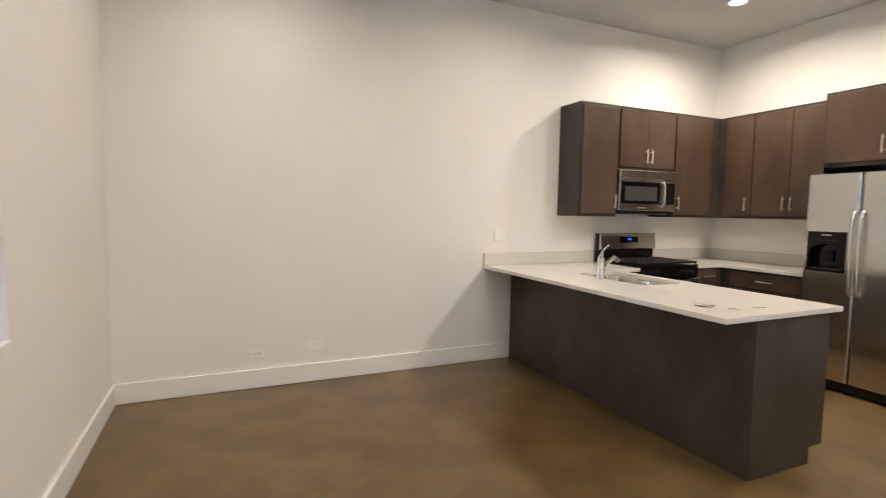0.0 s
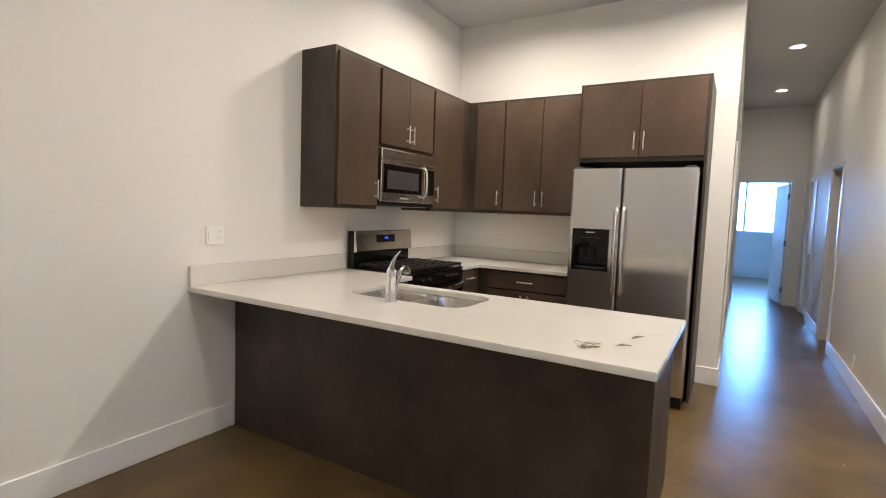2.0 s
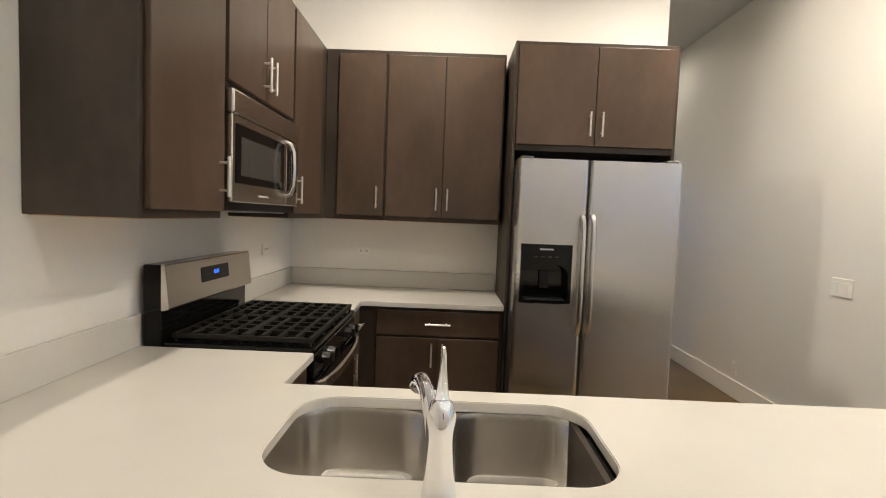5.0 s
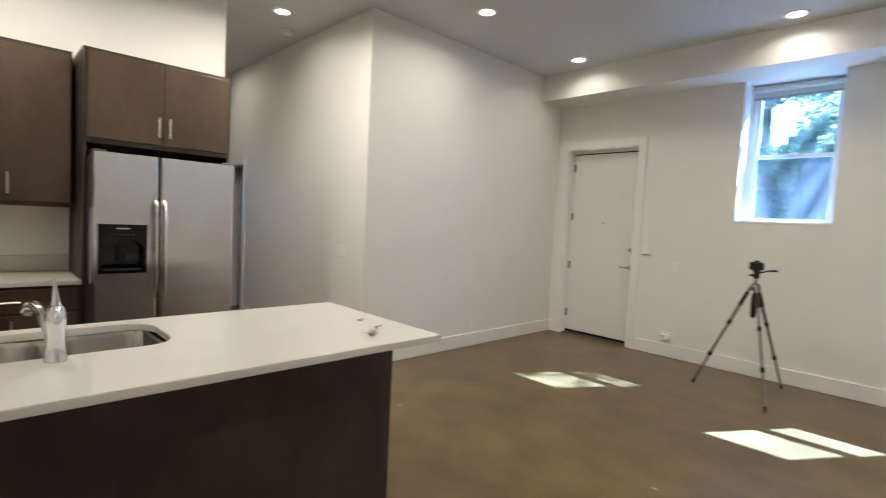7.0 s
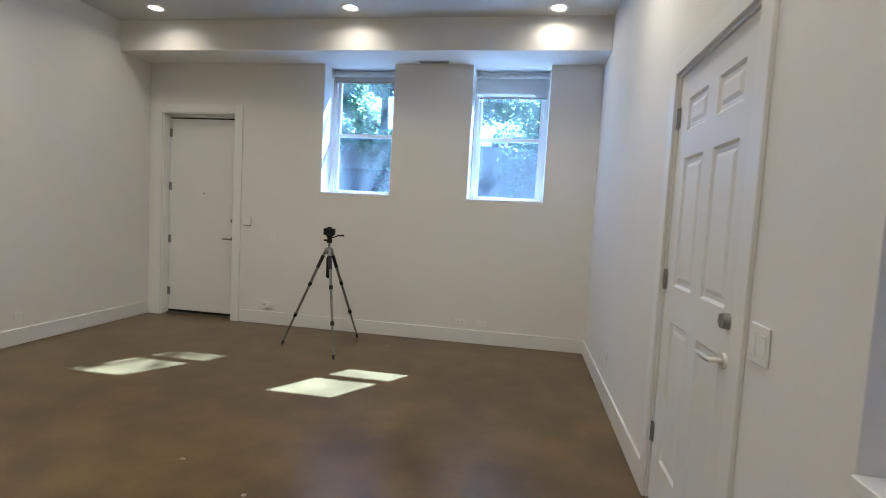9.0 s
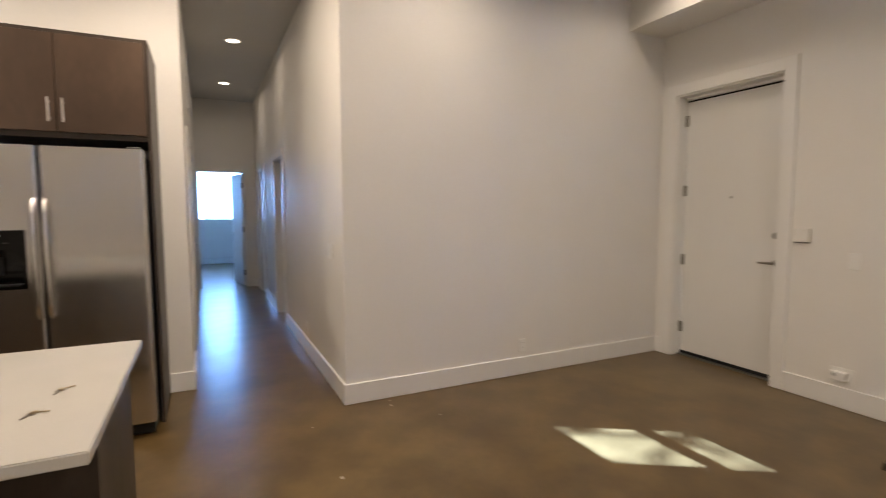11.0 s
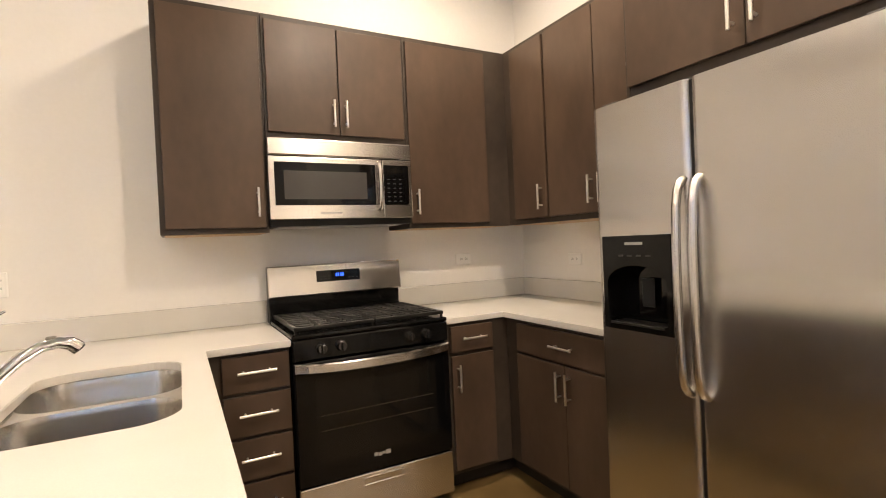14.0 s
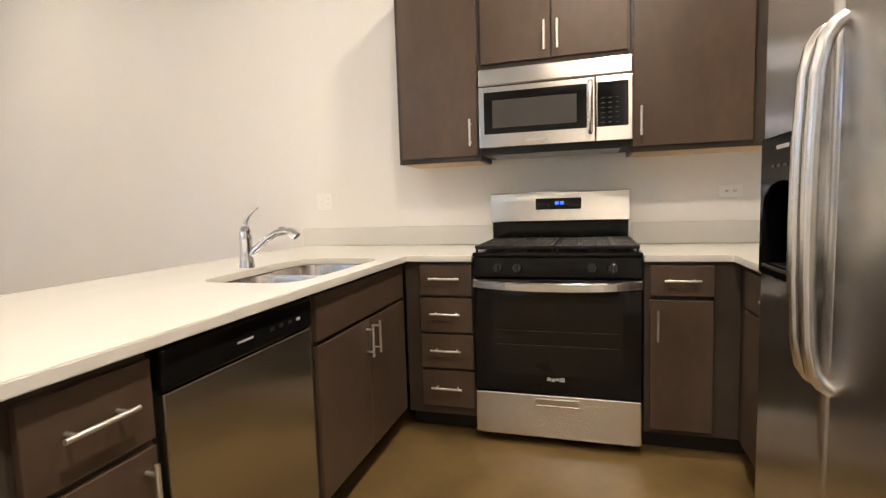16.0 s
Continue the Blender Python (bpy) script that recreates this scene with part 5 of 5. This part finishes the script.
# ---- loose things ----
def one_key(parent, at, turn, mat):
    m = Matrix.Translation(at) @ Matrix.Rotation(radians(turn), 4, 'Z')
    bm = bmesh.new()
    prism(bm, [(0.0115 * math.cos(2 * math.pi * k / 14), 0.0125 * math.sin(2 * math.pi * k / 14)) for k in range(14)], 0.0, 0.0022)
    teeth = [(0.010, -0.004), (0.020, -0.004), (0.023, -0.001), (0.027, -0.004), (0.031, -0.0015), (0.035, -0.004), (0.039, -0.001), (0.044, -0.003), (0.048, 0.001), (0.045, 0.004), (0.010, 0.004)]
    prism(bm, teeth, 0.0001, 0.0021)
    bm.transform(m @ Matrix.Diagonal((0.7, 0.85, 1.0, 1.0)))
    return part("key", bm, mat, parent)


def key_bunch(at, turns, label, ring=None):
    t = thing("key_bunch", at, label, "keys", "keys on the worktop")
    for k, (dx, dy, a) in enumerate(turns):
        one_key(t, (at[0] + dx, at[1] + dy, at[2] + 0.0008 + 0.0024 * k), a, KEYBR if k % 2 else KEYNI)
    if ring:
        c = Vector(at) + Vector((ring[0], ring[1], 0.010))
        pts = [c + Vector((0.020 * math.cos(a), 0.020 * math.sin(a), 0.008 * math.sin(a))) for a in (2 * math.pi * k / 20 for k in range(21))]
        tube("ring", pts, 0.0012, KEYNI, t, "steel key ring", sides=6)


key_bunch((2.490, 2.108, CT1), [(0, 0, 20), (0.005, -0.01, -70), (-0.02, 0.004, 130), (-0.006, 0.012, 170), (0.014, -0.018, -40), (0.01, 0.006, 250)],
          "bunch of door keys on a steel ring lying on the worktop", (-0.006, 0.030))
key_bunch((2.598, 2.008, CT1), [(0, 0, 150), (0.004, -0.003, 260)], "pair of small keys lying on the worktop")
key_bunch((2.764, 1.988, CT1), [(0, 0, 170), (0.003, -0.004, -60)], "pair of long keys lying on the worktop")


def tripod():
    c = Vector((1.955, -1.705, 0))
    t = thing("tripod", c, "tall grey metal camera tripod with spread legs", "tripod")
    apex = c + Vector((0, 0, 0.975))
    for f in ((2.39, -1.63), (1.713, -1.315), (1.78, -2.17)):
        f = Vector((*f, 0.0))
        d = (f - apex)
        top = apex + Vector((d.x, d.y, 0)).normalized() * 0.035
        f3 = f + Vector((0, 0, 0.012))
        pts = [top.lerp(f3, k) for k in (0.0, 0.36, 0.37, 0.70, 0.71, 0.98)]
        leg = tube("leg", pts, [0.0145, 0.0145, 0.0118, 0.0118, 0.0095, 0.0095], ALU, t, "grey telescoping leg", sides=12)
        for k in (0.355, 0.69):
            tube("clamp", [top.lerp(f3, k - 0.018), top.lerp(f3, k + 0.018)], 0.0185, BLACKMATT, leg, sides=10)
        tube("rubber_foot", [top.lerp(f3, 0.97), f], [0.0125, 0.009], RUBBER, leg, sides=10)
        tube("grip", [top.lerp(f3, 0.05), top.lerp(f3, 0.18)], 0.0175, RUBBER, leg, sides=10)
    tube("shoulder", [apex + Vector((0, 0, -0.03)), apex + Vector((0, 0, -0.01)), apex + Vector((0, 0, 0.02)), apex + Vector((0, 0, 0.035))], [0.03, 0.045, 0.042, 0.022], ALU, t, sides=14)
    tube("centre_column", [c + Vector((0, 0, 0.72)), c + Vector((0, 0, 1.06))], 0.0125, ALU, t)
    tube("bag_weight", [c + Vector((0, 0, 0.70)), c + Vector((0, 0, 0.72)), c + Vector((0, 0, 0.90)), c + Vector((0, 0, 0.92))], [0.014, 0.024, 0.024, 0.016], BLACKMATT, t, "black column grip")
    h = tube("head", [c + Vector((0, 0, 1.055)), c + Vector((0, 0, 1.075)), c + Vector((0, 0, 1.10)), c + Vector((0, 0, 1.12))], [0.024, 0.028, 0.022, 0.028], BLACKMATT, t, "black ball head", sides=16)
    tube("pan_knob", [c + Vector((0.02, 0, 1.08)), c + Vector((0.055, 0.01, 1.08))], 0.010, BLACKMATT, h)
    box("quick_plate", c.x - 0.030, c.y - 0.028, 1.1205, c.x + 0.030, c.y + 0.028, 1.132, BLACKMATT, h)
    k = thing("camera", (c.x, c.y, 1.1325), "small black photo camera mounted on the tripod", "camera")
    m = Matrix.Translation((c.x, c.y, 1.1325)) @ Matrix.Rotation(radians(8), 4, 'Z')
    box("body", -0.052, -0.030, 0.0, 0.058, 0.030, 0.068, BLACKMATT, k, bevel=0.008, seg=2, m=m)
    box("finder_hump", -0.020, -0.022, 0.067, 0.024, 0.026, 0.084, BLACKMATT, k, bevel=0.006, seg=2, m=m)
    bm = add_tube(bmesh.new(), [(0, -0.030, 0.033), (0, -0.055, 0.033), (0, -0.075, 0.033)], [0.030, 0.029, 0.031], 18)
    bm.transform(m)
    part("objective", bm, BLACKGLASS, k, "black objective")
    tube("pan_handle", [c + Vector((-0.02, 0.0, 1.105)), c + Vector((-0.10, 0.03, 1.135)), c + Vector((-0.165, 0.05, 1.14))], [0.006, 0.007, 0.010], BLACKMATT, h)


tripod()


def paint_flecks():
    """Dried paint flecks left on the concrete."""
    rnd = random.Random(5)
    bm = bmesh.new()
    for x, y in ((4.40, 0.45), (4.10, 0.20), (4.49, 0.43), (3.60, 1.01), (4.28, 1.03), (1.29, 0.87), (1.38, -1.96), (1.79, 0.64)):
        n, r, a0 = 9, rnd.uniform(0.006, 0.013), rnd.uniform(0, 6)
        sx = rnd.uniform(1.2, 2.2)
        prism(bm, [(x + sx * r * rnd.uniform(0.6, 1.1) * math.cos(a0 + 2 * math.pi * k / n), y + r * rnd.uniform(0.6, 1.1) * math.sin(a0 + 2 * math.pi * k / n)) for k in range(n)], 0.0002, 0.0012)
    tagged(part("paint_flecks", bm, FLECK), "pale dried paint flecks on the concrete floor", "paint flecks", kind="stuff")


paint_flecks()

# ---- outside ----
bm = bmesh.new()
bm.faces.new([bm.verts.new(v) for v in ((-400, -400, -0.06), (400, -400, -0.06), (400, 400, -0.06), (-400, 400, -0.06))])
tagged(part("ground", bm, SOIL), "dull grass and soil of the yard", "ground", kind="structure")


def fence():
    t = thing("fence", (2.0, -6.4, -0.06), "tall weathered grey wooden board fence in shade", "fence")
    for k in range(76):
        x = -5.4 + k * 0.205
        box("board", x, -6.41 + 0.004 * (k % 2), -0.06, x + 0.203, -6.385 + 0.004 * (k % 2), 2.72 + 0.02 * math.sin(k * 2.3), FENCEW, t, bevel=0)
    for z in (0.4, 1.4, 2.3):
        box("rail", -5.4, -6.45, z, 10.2, -6.412, z + 0.09, FENCEW, t, bevel=0)
    for k in range(7):
        box("post", -5.3 + k * 2.5, -6.55, -0.06, -5.2 + k * 2.5, -6.452, 2.6, FENCEW, t, bevel=0)


fence()


def tree(x, y, height, crown_r, crown_z0, count, seed, label):
    rnd = random.Random(seed)
    t = thing("tree", (x, y, -0.06), label, "tree", "trees behind the fence")
    bm = bmesh.new()
    trunk = [(x, y, -0.06), (x + 0.05, y, 1.2), (x - 0.04, y + 0.05, 2.6), (x + 0.03, y, height * 0.62), (x, y, height * 0.85)]
    add_tube(bm, trunk, [0.20, 0.16, 0.13, 0.08, 0.03], 10)
    clumps = []
    for k in range(16):
        a = k * 2.4 + rnd.uniform(-0.4, 0.4)
        z = crown_z0 + (height - crown_z0) * ((k + 0.5) / 16) + rnd.uniform(-0.2, 0.2)
        f = (z - crown_z0) / (height - crown_z0)
        r = crown_r * (0.45 + 0.75 * math.sin(math.pi * min(0.95, f * 0.8 + 0.15))) * rnd.uniform(0.5, 0.95)
        tip = Vector((x + r * math.cos(a), y + r * math.sin(a), z))
        root = Vector((x, y, max(1.6, z - 0.8)))
        add_tube(bm, [root, root.lerp(tip, 0.5) + Vector((0, 0, 0.12)), tip], [0.05, 0.03, 0.010], 6)
        clumps += [(tip, rnd.uniform(0.5, 0.85)), (root.lerp(tip, 0.6), rnd.uniform(0.4, 0.7))]
    part("trunk", bm, BARK, t, "grey-brown trunk and limbs", smooth=True)
    vs, fs = [], []
    for _ in range(count):
        c, r = rnd.choice(clumps)
        d = Vector((rnd.gauss(0, 1), rnd.gauss(0, 1), rnd.gauss(0, 0.8)))
        p = c + d.normalized() * (r * rnd.random() ** 0.5)
        p.z = min(p.z, height)
        u = Vector((rnd.gauss(0, 1), rnd.gauss(0, 1), rnd.gauss(0, 0.6))).normalized()
        v = u.orthogonal().normalized()
        s = rnd.uniform(0.06, 0.11)
        i = len(vs)
        vs += [p - u * s, p + v * s * 0.5 + u * s * 0.1, p + u * s, p - v * s * 0.5 + u * s * 0.1]
        fs.append((i, i + 1, i + 2, i + 3))
    me = bpy.data.meshes.new("crown")
    me.from_pydata([tuple(v) for v in vs], [], fs)
    me.materials.append(LEAF)
    ob = new("crown", me)
    ob.parent = t
    ob.matrix_parent_inverse = Matrix.Translation(-Vector((x, y, -0.06)))
    tagged(ob, "loose green leaves", kind="stuff")


tree(-3.6, -11.2, 7.8, 2.2, 2.0, 24000, 3, "tall leafy green tree behind the fence")
# Added tree: its sparse crown, too high to see, dapples the sunlight.
tree(-2.7, -10.4, 14.6, 1.5, 9.2, 800, 31, "tall thin-crowned tree added to dapple the sun")
tree(-0.9, -11.8, 10.4, 2.0, 2.0, 24000, 4, "leafy green tree behind the fence")
tree(1.7, -11.0, 9.0, 2.1, 2.0, 26000, 5, "leafy green tree behind the fence")
tree(4.4, -11.6, 9.8, 2.1, 2.0, 26000, 8, "leafy green tree behind the fence")
tree(7.2, -11.3, 9.4, 2.2, 2.0, 22000, 13, "leafy green tree behind the fence")


def vine(x0, x1, z0, z1, count, seed):
    """Leaves trailing over the face of the fence."""
    rnd = random.Random(seed)
    t = thing("vine", ((x0 + x1) / 2, -6.38, z0), "green vine trailing over the top of the fence", "vine", "vines on the fence")
    bm = bmesh.new()
    for k in range(5):
        x = x0 + (x1 - x0) * (k + 0.5) / 5
        add_tube(bm, [(x, -6.372, z0), (x + 0.1, -6.35, (z0 + z1) / 2), (x - 0.05, -6.36, z1)], [0.012, 0.009, 0.005], 6)
    part("stem", bm, BARK, t)
    vs, fs = [], []
    for _ in range(count):
        x = rnd.uniform(x0, x1)
        p = Vector((x, -6.34 + rnd.random() * 0.16, z1 - (z1 - z0) * abs(rnd.gauss(0, 0.45)) * (0.6 + 0.4 * math.sin(x * 5))))
        u = Vector((rnd.gauss(0, 1), rnd.gauss(0, 0.7), rnd.gauss(0, 0.8))).normalized()
        v = u.orthogonal().normalized()
        s = rnd.uniform(0.035, 0.06)
        i = len(vs)
        vs += [p - u * s, p + v * s * 0.6, p + u * s, p - v * s * 0.6]
        fs.append((i, i + 1, i + 2, i + 3))
    me = bpy.data.meshes.new("foliage")
    me.from_pydata([tuple(v) for v in vs], [], fs)
    me.materials.append(LEAF)
    ob = new("foliage", me)
    ob.parent = t
    ob.matrix_parent_inverse = Matrix.Translation(-Vector(t.location))
    tagged(ob, "small green leaves", kind="stuff")


vine(-1.2, 0.6, 1.3, 2.95, 900, 21)
vine(2.6, 3.9, 1.6, 2.95, 700, 22)
# unseen brick wall, added to keep the sun out of the west window
t = thing("west_sun_block", (-3.2, 2.0, -0.06), "unseen red-brown brick wall added to block the west sun", "house")
box("wall", -3.4, -6.0, -0.06, -2.6, 9.0, 8.5, BRICKW, t, bevel=0)
box("block_top", -3.6, -6.1, 8.501, -2.5, 9.1, 8.7, BLACKMATT, t, bevel=0)
bm = bmesh.new()
bm.faces.new([bm.verts.new(v) for v in ((18.5, -4.0, -0.05), (18.5, 8.0, -0.05), (18.5, 8.0, 7.0), (18.5, -4.0, 7.0))])
tagged(part("backdrop", bm, BACKDROP), "hazy bright daylight outside the bedroom", "backdrop", kind="structure")
